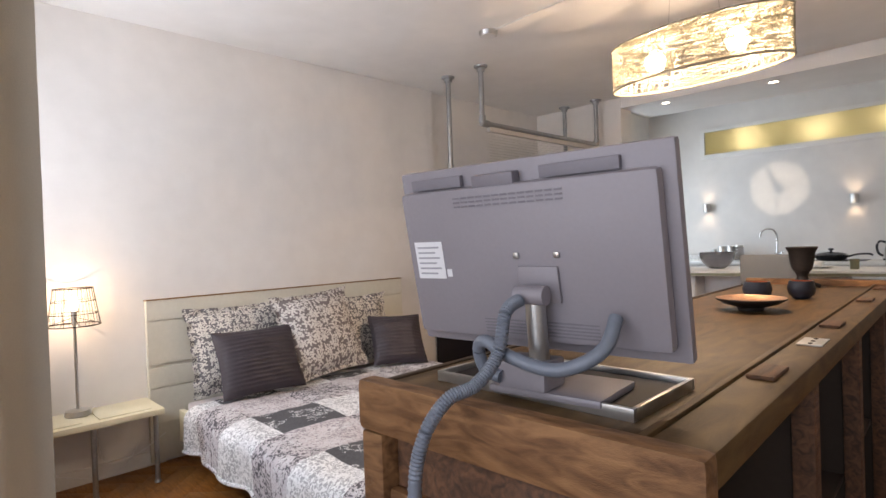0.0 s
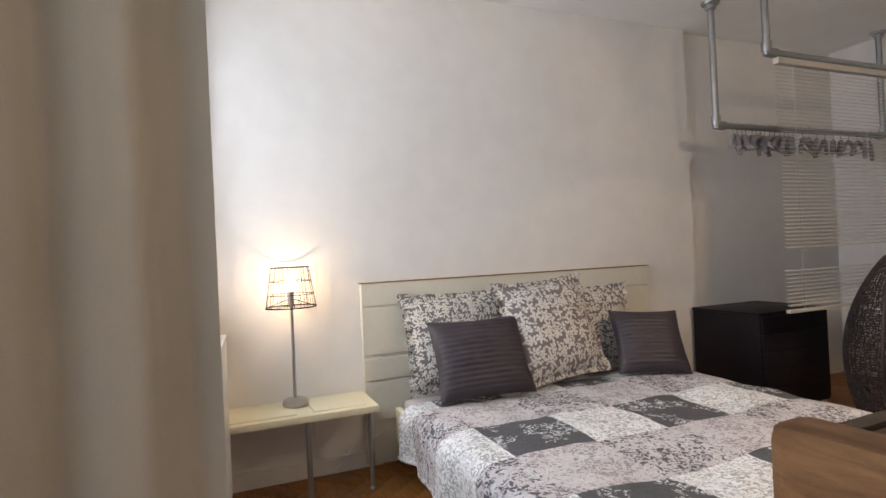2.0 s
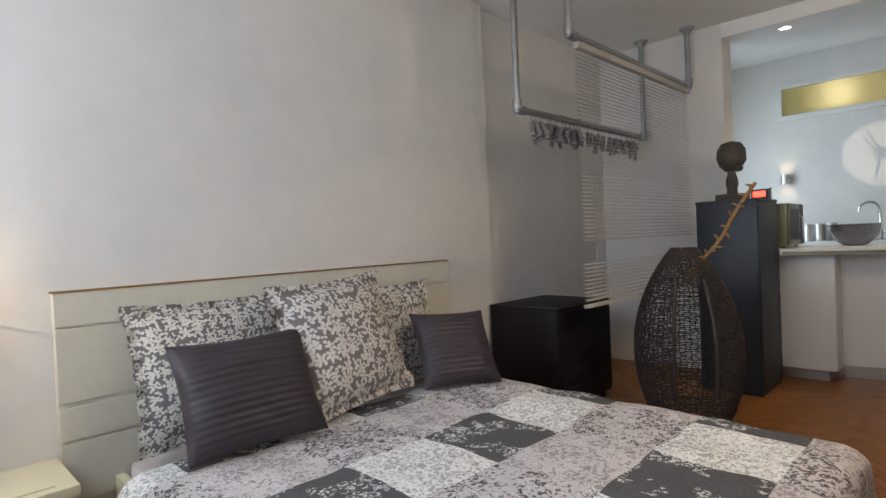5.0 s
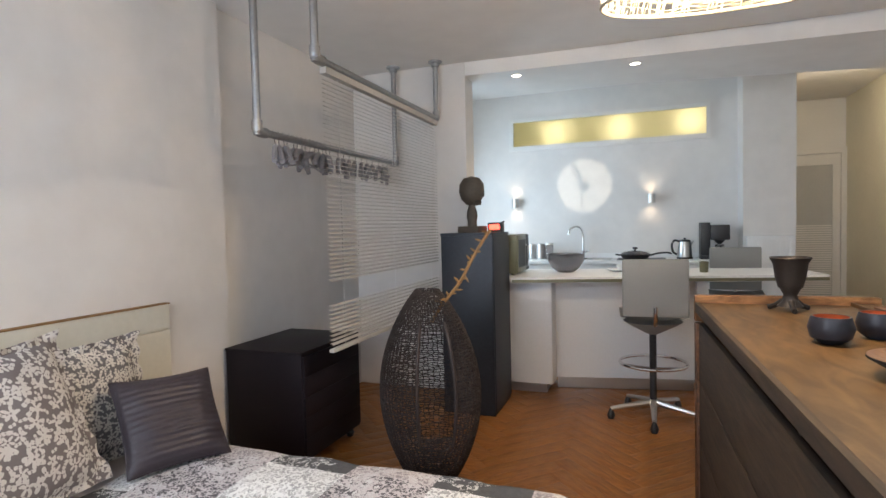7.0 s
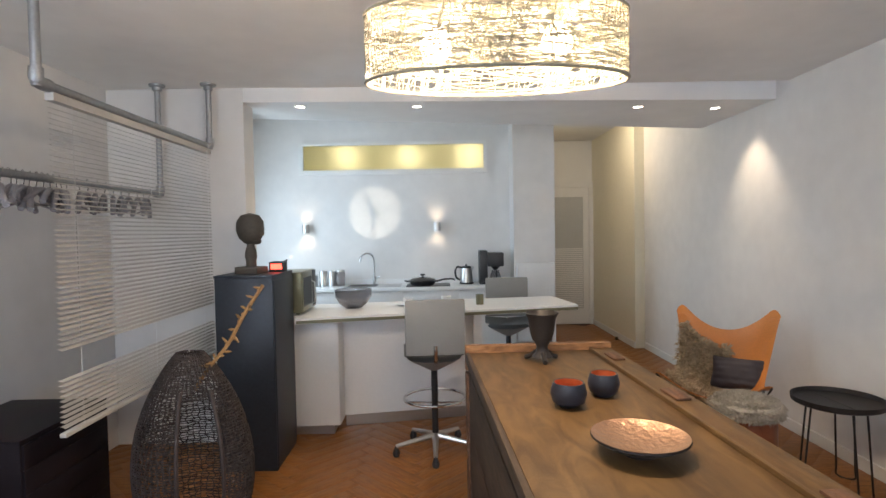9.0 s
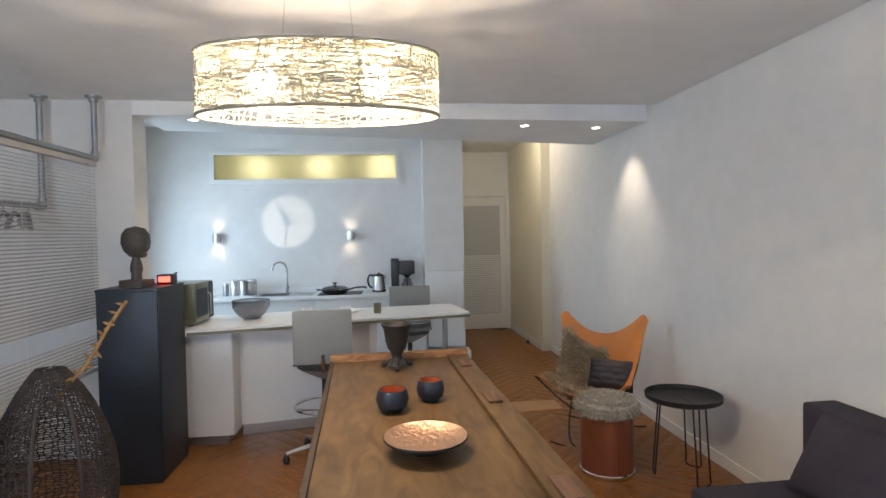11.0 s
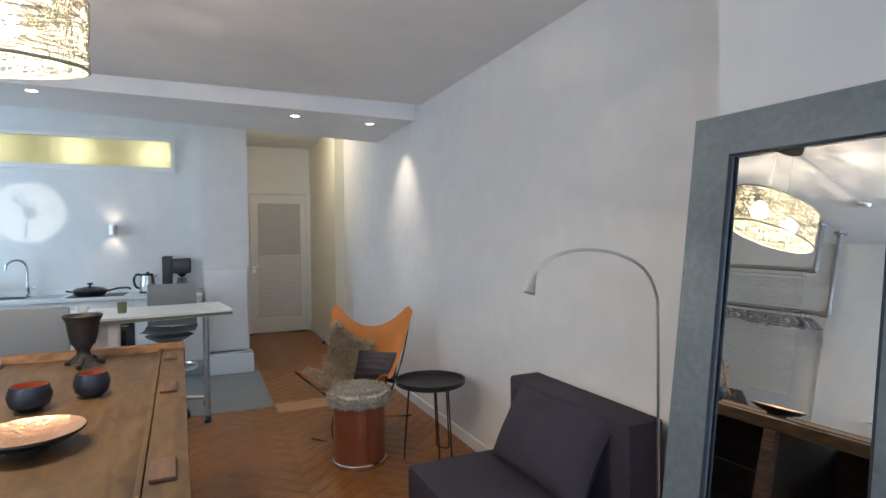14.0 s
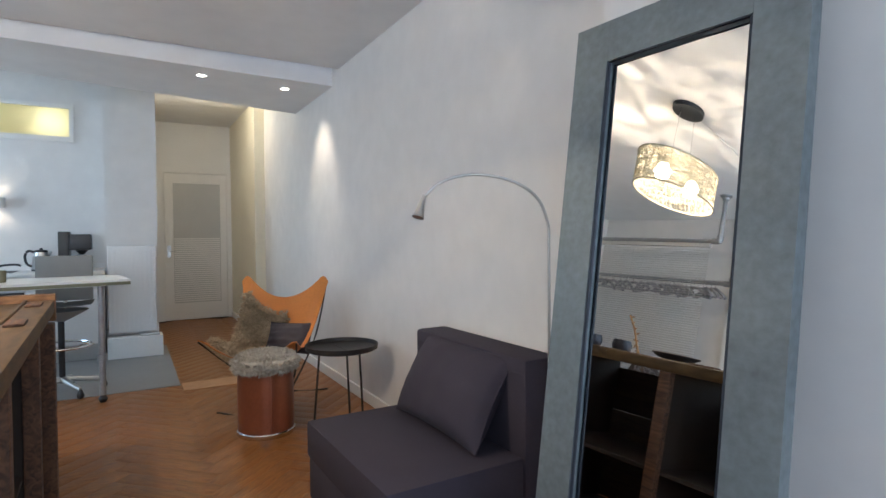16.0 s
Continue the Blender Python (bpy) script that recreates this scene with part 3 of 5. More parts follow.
def bedside_lamp():
    o = thing("bedside_lamp", pose(-3.44, 1.22, 0.436), "lit bedside lamp with a bare wire shade", "lamp")
    part("base", lathe(B(), [(0, 0), (0.062, 0), (0.066, 0.006), (0.06, 0.03), (0.015, 0.036), (0, 0.036)], 28), BRUSHED, o)
    part("stem", tube(B(), [(0, 0, 0.03), (0, 0, 0.52)], 0.008), BRUSHED, o)
    part("socket", tube(B(), [(0, 0, 0.515), (0, 0, 0.585)], 0.016), BRUSHED, o)
    s = B()
    for z, r in ((0.505, 0.126), (0.57, 0.117), (0.64, 0.106), (0.71, 0.096)):
        ring(s, (0, 0, z), r, r, 0.0034 if z in (0.505, 0.71) else 0.0018, 40, 5)
    rw = random.Random(17)
    for k in range(34):
        a = 2 * math.pi * (k + rw.uniform(-0.4, 0.4)) / 34
        a1 = a + rw.uniform(-0.05, 0.05)
        tube(s, [(0.126 * math.cos(a), 0.126 * math.sin(a), 0.505), (0.096 * math.cos(a1), 0.096 * math.sin(a1), 0.71)], 0.0011, 4)
    for k in range(3):
        a = 2 * math.pi * k / 3
        tube(s, [(0, 0, 0.55), (0.124 * math.cos(a), 0.124 * math.sin(a), 0.508)], 0.002, 5)
    tagged(part("shade", s, IRON, o, "wire cage shade"), kind="stuff")
    b = part("bulb", lathe(B(), [(0, 0.583), (0.014, 0.586), (0.024, 0.613), (0.026, 0.633), (0.018, 0.658), (0, 0.668)], 18), SMALLBULB, o)
    b.visible_shadow = False
    return o


bedside_lamp()
lead2 = smooth_arc([(-3.555, 1.55, 0.17), (-3.50, 1.45, 0.06), (-3.46, 1.30, 0.05), (-3.50, 1.05, 0.12), (-3.55, 0.85, 0.10)], 8)
solo("lamp_lead", tube(B(), lead2, 0.003, 6), WHITE, "thin white lead sagging along the skirting", "cable")
lead = smooth_arc([(-3.46, 1.28, 0.44), (-3.552, 1.34, 0.42), (-3.55, 1.35, 0.12), (-3.52, 1.5, 0.10), (-3.545, 1.72, 0.2)], 8)
solo("lamp_lead", tube(B(), lead, 0.003, 6), WHITE, "thin white lamp lead hanging behind the bedside table", "cable")

# bed
HB0, HB1, BY0, BY1 = 1.61, 3.66, 1.81, 3.43


def bed():
    o = thing("bed", pose(XL, 0, 0), "double bed with a pale painted plank headboard", "bed")
    hb = part("headboard", box(B(), 0.002, 0.03, HB0, HB1, 0.02, 1.03, 0.004), BOARD, o, "cream painted plank headboard")
    for z0, z1 in ((0.26, 0.476), (0.488, 0.605), (0.628, 0.896), (0.906, 1.029)):
        part("plank", box(B(), 0.0305, 0.042, HB0 + 0.002, HB1 - 0.002, z0, z1), BOARD, hb)
    part("cap", box(B(), 0.0, 0.046, HB0 - 0.005, HB1 + 0.005, 1.03, 1.036, 0.002), TWIG, hb)
    for y0, y1 in ((BY0 - 0.035, BY0), (BY1, BY1 + 0.035)):
        part("side_rail", box(B(), 0.05, 2.1, y0, y1, 0.12, 0.32, 0.006), CREAM, o)
    part("foot_rail", box(B(), 2.1, 2.135, BY0 - 0.035, BY1 + 0.035, 0.12, 0.32, 0.006), CREAM, o)
    for x in (0.08, 2.05):
        for y in (BY0 + 0.12, BY1 - 0.12):
            part("leg", box(B(), x - 0.03, x + 0.03, y - 0.03, y + 0.03, 0, 0.13), CREAM, o)
    part("slat_base", box(B(), 0.05, 2.1, BY0, BY1, 0.2, 0.22), CREAM, o)
    part("mattress", box(B(), 0.06, 2.08, BY0 + 0.01, BY1 - 0.01, 0.22, 0.36, 0.03), SHEET, o)
    return o


bed()


def quilt():
    def fn(u, v):
        x, y = 0.36 + u * 1.96, -1.0 + v * 2.0
        hy, zt = 0.885, 0.41
        z = zt + 0.022 * noise.noise((x * 2.3, y * 2.3, 1)) + 0.012 * noise.noise((x * 6, y * 6, 4))
        over = abs(y) - hy
        if over > -0.06:
            s = over + 0.06
            yy = (hy - 0.06 + 0.09 * math.sin(min(s / 0.09, 1) * math.pi / 2)) * (1 if y > 0 else -1)
            z -= 0.075 * (1 - math.cos(min(s / 0.09, 1) * math.pi / 2)) + max(0, s - 0.09) * 2.1
            yy += (0.02 * math.sin(x * 9) + 0.012 * math.sin(x * 21)) * min(1, max(0, s - 0.03) * 8) * (1 if y > 0 else -1)
            y = yy
        ox = x - 2.12
        if ox > -0.06:
            s = ox + 0.06
            x = 2.06 + 0.09 * math.sin(min(s / 0.09, 1) * math.pi / 2)
            z -= 0.075 * (1 - math.cos(min(s / 0.09, 1) * math.pi / 2)) + max(0, s - 0.09) * 1.9
        return (x, y, max(z, 0.1))
    o = thing("patchwork_quilt", pose(XL, (BY0 + BY1) / 2, 0.0), "grey and white patchwork quilt with floral squares spread on the bed", "quilt")
    part("cover", slab(B(), fn, 96, 104, 0.02), QUILT, o)
    edge = [fn(k / 60, 0.0) for k in range(60)] + [fn(1.0, k / 60) for k in range(60)] + [fn(1 - k / 60, 1.0) for k in range(60)]
    part("hem", tube(B(), edge, 0.011, 7), QUILT, o)
    return o


quilt()


def pillow(name, w, h, t, mat, m, label, flange=0.0, ribs=0.0, group="pillows on the bed"):
    """A stuffed pillow standing on its lower edge: w wide (local x), h high (local z)."""
    o = thing(name, m, label, "pillow", group)
    bm = B()
    for side in (1, -1):
        def fn(u, v, side=side):
            a, b = 2 * u - 1, 2 * v - 1
            fa, fb = min(1, (1 - abs(a)) * w / 2 / max(flange, 1e-6)) if flange else 1, min(1, (1 - abs(b)) * h / 2 / max(flange, 1e-6)) if flange else 1
            ai, bi = (min(1, abs(a) / (1 - 2 * flange / w)), min(1, abs(b) / (1 - 2 * flange / h)))
            puff = max(0, (1 - ai ** 2.4) * (1 - bi ** 2.4)) ** 0.55
            pinch = 1 - 0.07 * (1 - abs(b) ** 2) * abs(a) ** 3, 1 - 0.07 * (1 - abs(a) ** 2) * abs(b) ** 3
            y = side * (0.004 + t / 2 * puff) + 0.012 * noise.noise((a * 3, b * 3, t * 40)) * puff
            if ribs:
                y += side * 0.0022 * math.sin(b * h / 2 / ribs * 2 * math.pi) * puff
            if flange and (fa < 1 or fb < 1):
                y += 0.012 * math.sin(a * 17) * (1 - fb) + 0.012 * math.sin(b * 17) * (1 - fa)
            return (a * w / 2 * pinch[0], y, h / 2 + b * h / 2 * pinch[1])
        sheet(bm, fn, 40, 120 if ribs else 40)
    bmesh.ops.remove_doubles(bm, verts=bm.verts[:], dist=0.0005)
    part("cover", bm, mat, o)
    p = B()
    rim = []
    for side in range(4):
        for k in range(12):
            f = -1 + k / 6
            a, b = ((f, -1), (1, f), (-f, 1), (-1, -f))[side]
            rim.append((a * w / 2 * (1 - 0.07 * (1 - b * b) * abs(a) ** 3), 0, h / 2 + b * h / 2 * (1 - 0.07 * (1 - a * a) * abs(b) ** 3)))
    tube(p, rim, 0.004, 6, True)
    if not flange:
        part("piping", p, mat, o)
    else:
        p.free()
        seam = B()
        k = flange * 1.0
        part("seam", tube(seam, [(-w / 2 + k, 0.0, k), (w / 2 - k, 0.0, k), (w / 2 - k, 0.0, h - k), (-w / 2 + k, 0.0, h - k)], 0.004, 6, True), mat, o)
    return o


# pillows lean back on the headboard: local -y is the front
def on_bed(x, y, yaw, lean, z=0.40):
    return pose(x, y, z, 0, 0, 0) @ pose(0, 0, 0, 0, 0, 90 + yaw) @ pose(0, 0, 0, -lean, 0, 0)


pillow("pillow", 0.72, 0.58, 0.16, FLORALDK, on_bed(-3.36, 2.17, 2, 14), "dark floral pillow with a ruffled flange against the headboard", 0.05)
pillow("pillow", 0.72, 0.55, 0.16, FLORALDK, on_bed(-3.38, 3.05, -3, 12), "dark floral pillow with a ruffled flange behind others", 0.05)
pillow("pillow", 0.66, 0.62, 0.20, FLORAL, on_bed(-3.12, 2.68, 6, 20, 0.43) @ pose(0, 0, 0, 0, -3, 0), "large grey and white floral pillow in the middle", 0.04)
pillow("cushion", 0.53, 0.43, 0.17, CUSHION, on_bed(-3.03, 2.14, -3, 27, 0.435), "charcoal ribbed cushion leaning on floral pillows", 0.0, 0.027)
pillow("cushion", 0.42, 0.41, 0.15, CUSHION, on_bed(-3.00, 3.20, -20, 34, 0.43) @ pose(0, 0, 0, 0, 3, 0), "charcoal satin cushion at the edge of the bed", 0.0, 0.027)


def drawer_chest():
    o = thing("drawer_cabinet", pose(-3.27, 4.40, 0), "dark brown low drawer cabinet beside the bed", "cabinet")
    part("body", box(B(), -0.27, 0.26, -0.33, 0.32, 0.07, 0.69, 0.004), DARKLAC, o)
    part("top", box(B(), -0.275, 0.265, -0.335, 0.325, 0.69, 0.705, 0.003), DARKLAC, o)
    for k in range(5):
        z = 0.09 + k * 0.118
        part("drawer_front", box(B(), 0.261, 0.272, -0.32, 0.31, z, z + 0.1165, 0.0015), DARKLAC, o)
    for x in (-0.22, 0.21):
        for y in (-0.28, 0.27):
            part("castor", lathe(B(), [(0, 0), (0.02, 0.004), (0.03, 0.03), (0.02, 0.056), (0.012, 0.07), (0, 0.07)], 14, (x, y, 0)), BLACK, o)
    return o


drawer_chest()


# ---- clothes rails, blind, hangers ----
def clothes_rail(name, x, z, label):
    o = thing(name, pose(x, 0, 0), label, "clothes rail", "pipe clothes rails")
    for y in (3.96, 5.74):
        p = part("upright", tube(B(), [(0, y, z - 0.02), (0, y, ZC - 0.02)], 0.021, 14), STEEL, o)
        part("flange", lathe(B(), [(0.021, -0.05), (0.032, -0.045), (0.034, -0.02), (0.055, -0.014), (0.058, -0.001), (0, 0.0)], 24, (0, y, ZC)), STEEL, p)
        part("elbow", tube(B(), smooth_arc([(0, y, z + 0.06), (0, y, z + 0.012), (0, y + (0.02 if y < 5 else -0.02), z), (0, y + (0.07 if y < 5 else -0.07), z)], 5), 0.029, 14), STEEL, o)
    part("rail", tube(B(), [(0, 3.96, z), (0, 5.74, z)], 0.021, 14), STEEL, o)
    return o


clothes_rail("clothes_rail", -3.165, 1.945, "galvanised pipe clothes rail hung from the ceiling with hangers")
clothes_rail("clothes_rail", -2.785, 2.295, "higher galvanised pipe rail carrying a slatted blind")


def hanger(m, k):
    o = thing("clothes_hanger", m, "grey clothes hanger on the lower rail", "hanger", "hangers on the rail")
    part("hook", tube(B(), smooth_arc([(0.016, 0, -0.018), (0.027, 0, 0.004), (0.016, 0, 0.024), (0, 0, 0.028), (-0.018, 0, 0.02), (-0.026, 0, 0.0), (-0.014, 0, -0.03), (0, 0, -0.06)], 4), 0.0022, 6), CHROME, o)
    part("yoke", tube(B(), smooth_arc([(-0.2, 0, -0.15), (-0.12, 0, -0.105), (0, 0, -0.062), (0.12, 0, -0.105), (0.2, 0, -0.15)], 5), 0.015, 8), HANGER, o)
    part("bar", tube(B(), [(-0.2, 0, -0.15), (0.2, 0, -0.15)], 0.006, 6), HANGER, o)
    return o


rng = random.Random(5)
first_hanger = hanger(pose(-3.165, 4.10, 1.945, 6, 5, -58), 0)
for k in range(1, 24):
    yy = 4.10 + k * 0.045 if k < 13 else 4.70 + (k - 13) * 0.088
    copy_thing(first_hanger, pose(-3.165, yy, 1.945, rng.uniform(-9, 9), rng.uniform(-8, 10), rng.uniform(-74, -44)))


def blind():
    o = thing("slatted_blind", pose(-2.79, 0.04, 0.01), "grey slatted blind hanging from a pipe rail as a screen", "blind")
    part("headrail", box(B(), -0.02, 0.02, 4.0, 5.68, 2.225, 2.262), BLIND, o)
    part("bottom_rail", box(B(), -0.015, 0.015, 4.0, 5.68, 0.715, 0.735, 0.003), BLIND, o)
    n = 62
    base = shut = None
    for k in range(n):
        z = 0.76 + k * (2.215 - 0.76) / n
        gap = 0.99 < z < 1.10
        bm = B()
        if base is None:
            ang = radians(-20)
            sheet(bm, lambda u, v: ((u - 0.5) * 0.026 * math.cos(ang), 4.0 + v * 1.68, (u - 0.5) * 0.026 * math.sin(ang) + 0.003 * (1 - (2 * u - 1) ** 2)), 4, 1)
            base = part("slat", bm, BLIND, o)
            base.location.z = z
        elif z < 0.99 and shut is None:
            an = radians(-10)
            sheet(bm, lambda u, v: ((u - 0.5) * 0.026 * math.cos(an), 4.0 + v * 1.68, (u - 0.5) * 0.026 * math.sin(an)), 4, 1)
            shut = part("slat", bm, BLIND, o)
            shut.location.z = z
        elif not gap:
            s = new("slat", shut.data if z < 0.99 else base.data)
            s.parent = o
            s.location.z = z
    for y in (4.15, 4.84, 5.53):
        part("ladder_cord", tube(B(), [(0.0, y, 0.73), (0.0, y, 2.23)], 0.0015, 5), WHITE, o)
    part("pull_cord", tube(B(), [(0.022, 5.60, 1.2), (0.022, 5.60, 2.24)], 0.002, 5), WHITE, o)
    for y in (4.1, 5.6):
        part("hanging_strap", tube(B(), [(0, y, 2.258), (0, y, 2.275)], 0.004, 6), STEEL, o)
    return o


blind()


# ---- woven egg, twig, tall cabinet and what stands on it ----
def woven_egg():
    o = thing("woven_egg_lamp", pose(-2.30, 4.24, 0), "tall egg-shaped dark rattan floor lamp with a slit", "floor lamp")
    nu, nv = 54, 84
    bm = B()
    r0 = random.Random(3)

    def egg(a, h):
        s = math.sin(math.pi * (0.10 + 0.86 * h)) ** 0.72
        return Vector((0.285 * s * math.cos(a), 0.20 * s * math.sin(a), 0.0 + 1.06 * h))
    g = [[bm.verts.new(egg(2 * math.pi * (i + r0.uniform(-0.3, 0.3)) / nu, min(1, max(0, (j + r0.uniform(-0.35, 0.35) * (0 < j < nv)) / nv)))) for j in range(nv + 1)] for i in range(nu)]
    for i in range(nu):
        for j in range(nv):
            slit = (i - 41) % nu < 6 and 0.28 < j / nv < 0.80
            if not slit and r0.random() > 0.07:
                bm.faces.new((g[i][j], g[(i + 1) % nu][j], g[(i + 1) % nu][j + 1], g[i][j + 1]))
    bmesh.ops.delete(bm, geom=[v for v in bm.verts if not v.link_faces], context="VERTS")
    w = part("weave", bm, RATTAN, o)
    md = w.modifiers.new("strands", "WIREFRAME")
    md.thickness, md.use_even_offset = 0.0092, False
    part("foot_ring", ring(B(), (0, 0, 0.012), 0.10, 0.075, 0.012, 32), RATTAN, o)
    for s in (-1, 1):
        rim = [egg(2 * math.pi * (44 + s * 3.2) / nu, 0.24 + 0.6 * k / 14) * 1.01 for k in range(15)]
        part("slit_rim", tube(B(), rim, 0.010, 7), RATTAN, o)
    return o


woven_egg()
tw = thing("dry_twig", pose(-2.18, 4.22, 0.96), "dry knobbly twig laid against the woven egg", "twig")
stem = smooth_arc([(-0.10, 0.02, -0.08), (-0.02, 0, 0.03), (0.07, 0.01, 0.14), (0.15, 0.01, 0.28), (0.24, 0.03, 0.42)], 6)
part("stem", tube(B(), stem, 0.009, 7), TWIG, tw)
rt = random.Random(8)
for k in range(26):
    p = stem[3 + (k * 21) // 26]
    d = Vector((rt.uniform(-1, 1), rt.uniform(-1, 1), rt.uniform(-0.2, 1))).normalized() * rt.uniform(0.025, 0.05)
    part("bud", tube(B(), [p, p + d * 0.6, p + d], [0.004, 0.007, 0.002], 6), TWIG, tw)

cab = thing("tall_cabinet", pose(-2.415, 5.56, 0), "tall narrow cabinet of dark blued steel", "cabinet")
part("body", box(B(), -0.195, 0.20, -0.25, 0.25, 0.0, 1.33, 0.004), BLUESTEEL, cab)
part("top", box(B(), -0.199, 0.204, -0.254, 0.254, 1.33, 1.35, 0.003), BLUESTEEL, cab)
part("door", box(B(), 0.2005, 0.208, -0.24, 0.24, 0.03, 1.31, 0.003), BLUESTEEL, cab)


def bust():
    bm = B()
    box(bm, -0.09, 0.09, -0.07, 0.07, 0, 0.05, 0.006)
    lathe(bm, [(0, 0.05), (0.036, 0.05), (0.034, 0.09), (0.042, 0.12), (0.038, 0.16), (0.026, 0.20), (0.028, 0.24), (0, 0.25)], 20)
    lathe(bm, [(0, 0.205), (0.045, 0.215), (0.088, 0.255), (0.108, 0.31), (0.103, 0.37), (0.07, 0.415), (0, 0.432)], 24, (0.0, 0, 0), 0.95, 0.76)
    lathe(bm, [(0, 0.265), (0.018, 0.27), (0.022, 0.295), (0.012, 0.325), (0, 0.33)], 12, (0.088, 0, 0))
    lathe(bm, [(0, 0.205), (0.028, 0.21), (0.038, 0.232), (0.026, 0.252), (0, 0.257)], 14, (0.045, 0, 0))
    return solo("bust", bm, BRONZE, "dark stylised stone bust on the tall cabinet", "sculpture", pose(-2.42, 5.50, 1.35, 0, 0, -15))


bust()
rc = thing("alarm_clock", pose(-2.27, 5.66, 1.35), "small black projection clock with a glowing red display", "clock")
part("case", box(B(), -0.06, 0.05, -0.05, 0.05, 0, 0.075, 0.006), BLACK, rc)
part("display", box(B(), -0.045, 0.035, -0.054, -0.0505, 0.02, 0.06), RED, rc, "glowing red display")

mw = thing("microwave", pose(-2.33, 6.14, 0.987), "olive steel microwave oven at the end of the bar", "microwave")
part("case", box(B(), -0.22, 0.16, -0.24, 0.24, 0.012, 0.335, 0.005), OLIVE, mw)
dm = part("door", box(B(), 0.1605, 0.172, -0.235, 0.10, 0.02, 0.328, 0.003), OLIVE, mw)
part("door_glass", box(B(), 0.172, 0.175, -0.20, 0.06, 0.06, 0.29), BLACK, dm)
part("control_panel", box(B(), 0.1605, 0.17, 0.105, 0.235, 0.02, 0.328, 0.003), BLACK, mw)
part("handle", tube(B(), [(0.172, 0.08, 0.05), (0.195, 0.08, 0.06), (0.195, 0.08, 0.23), (0.172, 0.08, 0.24)], 0.006), BRUSHED, mw)
for x in (-0.18, 0.12):
    for y in (-0.2, 0.2):
        part("foot", box(B(), x - 0.012, x + 0.012, y - 0.012, y + 0.012, 0, 0.0125), BLACK, mw)

# ---- bar ----
bar = thing("breakfast_bar", pose(0, 0, 0), "white breakfast bar with a thick white top", "bar counter")
SL = 0.205


def bar_front(x):
    return 5.72 + SL * (x + 2.18)


bt = B()
plan = ((-2.18, bar_front(-2.18)), (0.09, bar_front(0.09)), (0.0, bar_front(0.0) + 0.66), (-2.54, 6.50), (-2.54, 5.83), (-2.18, 5.83))
vs = [bt.verts.new((x, y, z)) for z in (0.94, 0.985) for x, y in plan]
bt.faces.new(vs[5::-1])
bt.faces.new(vs[6:])
for k in range(6):
    bt.faces.new((vs[k], vs[(k + 1) % 6], vs[6 + (k + 1) % 6], vs[6 + k]))
part("worktop", bt, WHITE, bar)
et = B()
vs = [et.verts.new((x, bar_front(x) - d, z)) for z in (0.943, 0.967) for x, d in ((-2.17, 0.004), (0.09, 0.004), (0.09, 0.0005), (-2.17, 0.0005))]
for f in ((3, 2, 1, 0), (4, 5, 6, 7), (0, 1, 5, 4), (1, 2, 6, 5), (2, 3, 7, 6), (3, 0, 4, 7)):
    et.faces.new([vs[i] for i in f])
part("edge_strip", et, OLIVE, bar, "dark edge under the top")
part("end_cabinet", box(B(), -2.50, -1.89, 5.93, 6.42, 0.09, 0.94, 0.003), WHITE, bar)
part("end_cabinet_door", box(B(), -2.2, -1.893, 5.915, 5.929, 0.095, 0.933, 0.002), WHITE, bar)
part("kickboard", box(B(), -2.50, -1.95, 5.98, 6.40, 0.004, 0.09), BRUSHED, bar)
pm = pose(-1.89, bar_front(-1.89) + 0.36, 0, 0, 0, 10)
part("back_panel", box(B(), 0, 1.12, 0, 0.03, 0.10, 0.94, 0.0, pm), WHITE, bar)
part("panel_plinth", box(B(), 0.01, 1.10, 0.02, 0.06, 0.004, 0.10, 0.0, pm), BRUSHED, bar)
part("white_leg", box(B(), -0.80, -0.73, 6.12, 6.22, 0.004, 0.94, 0.003), WHITE, bar)
lg = part("pipe_leg", tube(B(), [(-0.115, 6.38, 0.06), (-0.115, 6.38, 0.94)], 0.024, 14), STEEL, bar, "galvanised pipe leg on a castor")
part("pipe_collar", lathe(B(), [(0.024, -0.03), (0.036, -0.026), (0.036, 0.026), (0.024, 0.03)], 18, (-0.115, 6.38, 0.36)), STEEL, lg)
part("castor", lathe(B(), [(0, 0), (0.024, 0.004), (0.034, 0.03), (0.02, 0.055), (0.012, 0.075), (0, 0.075)], 16, (-0.115, 6.38, 0.0)), BLACK, lg)


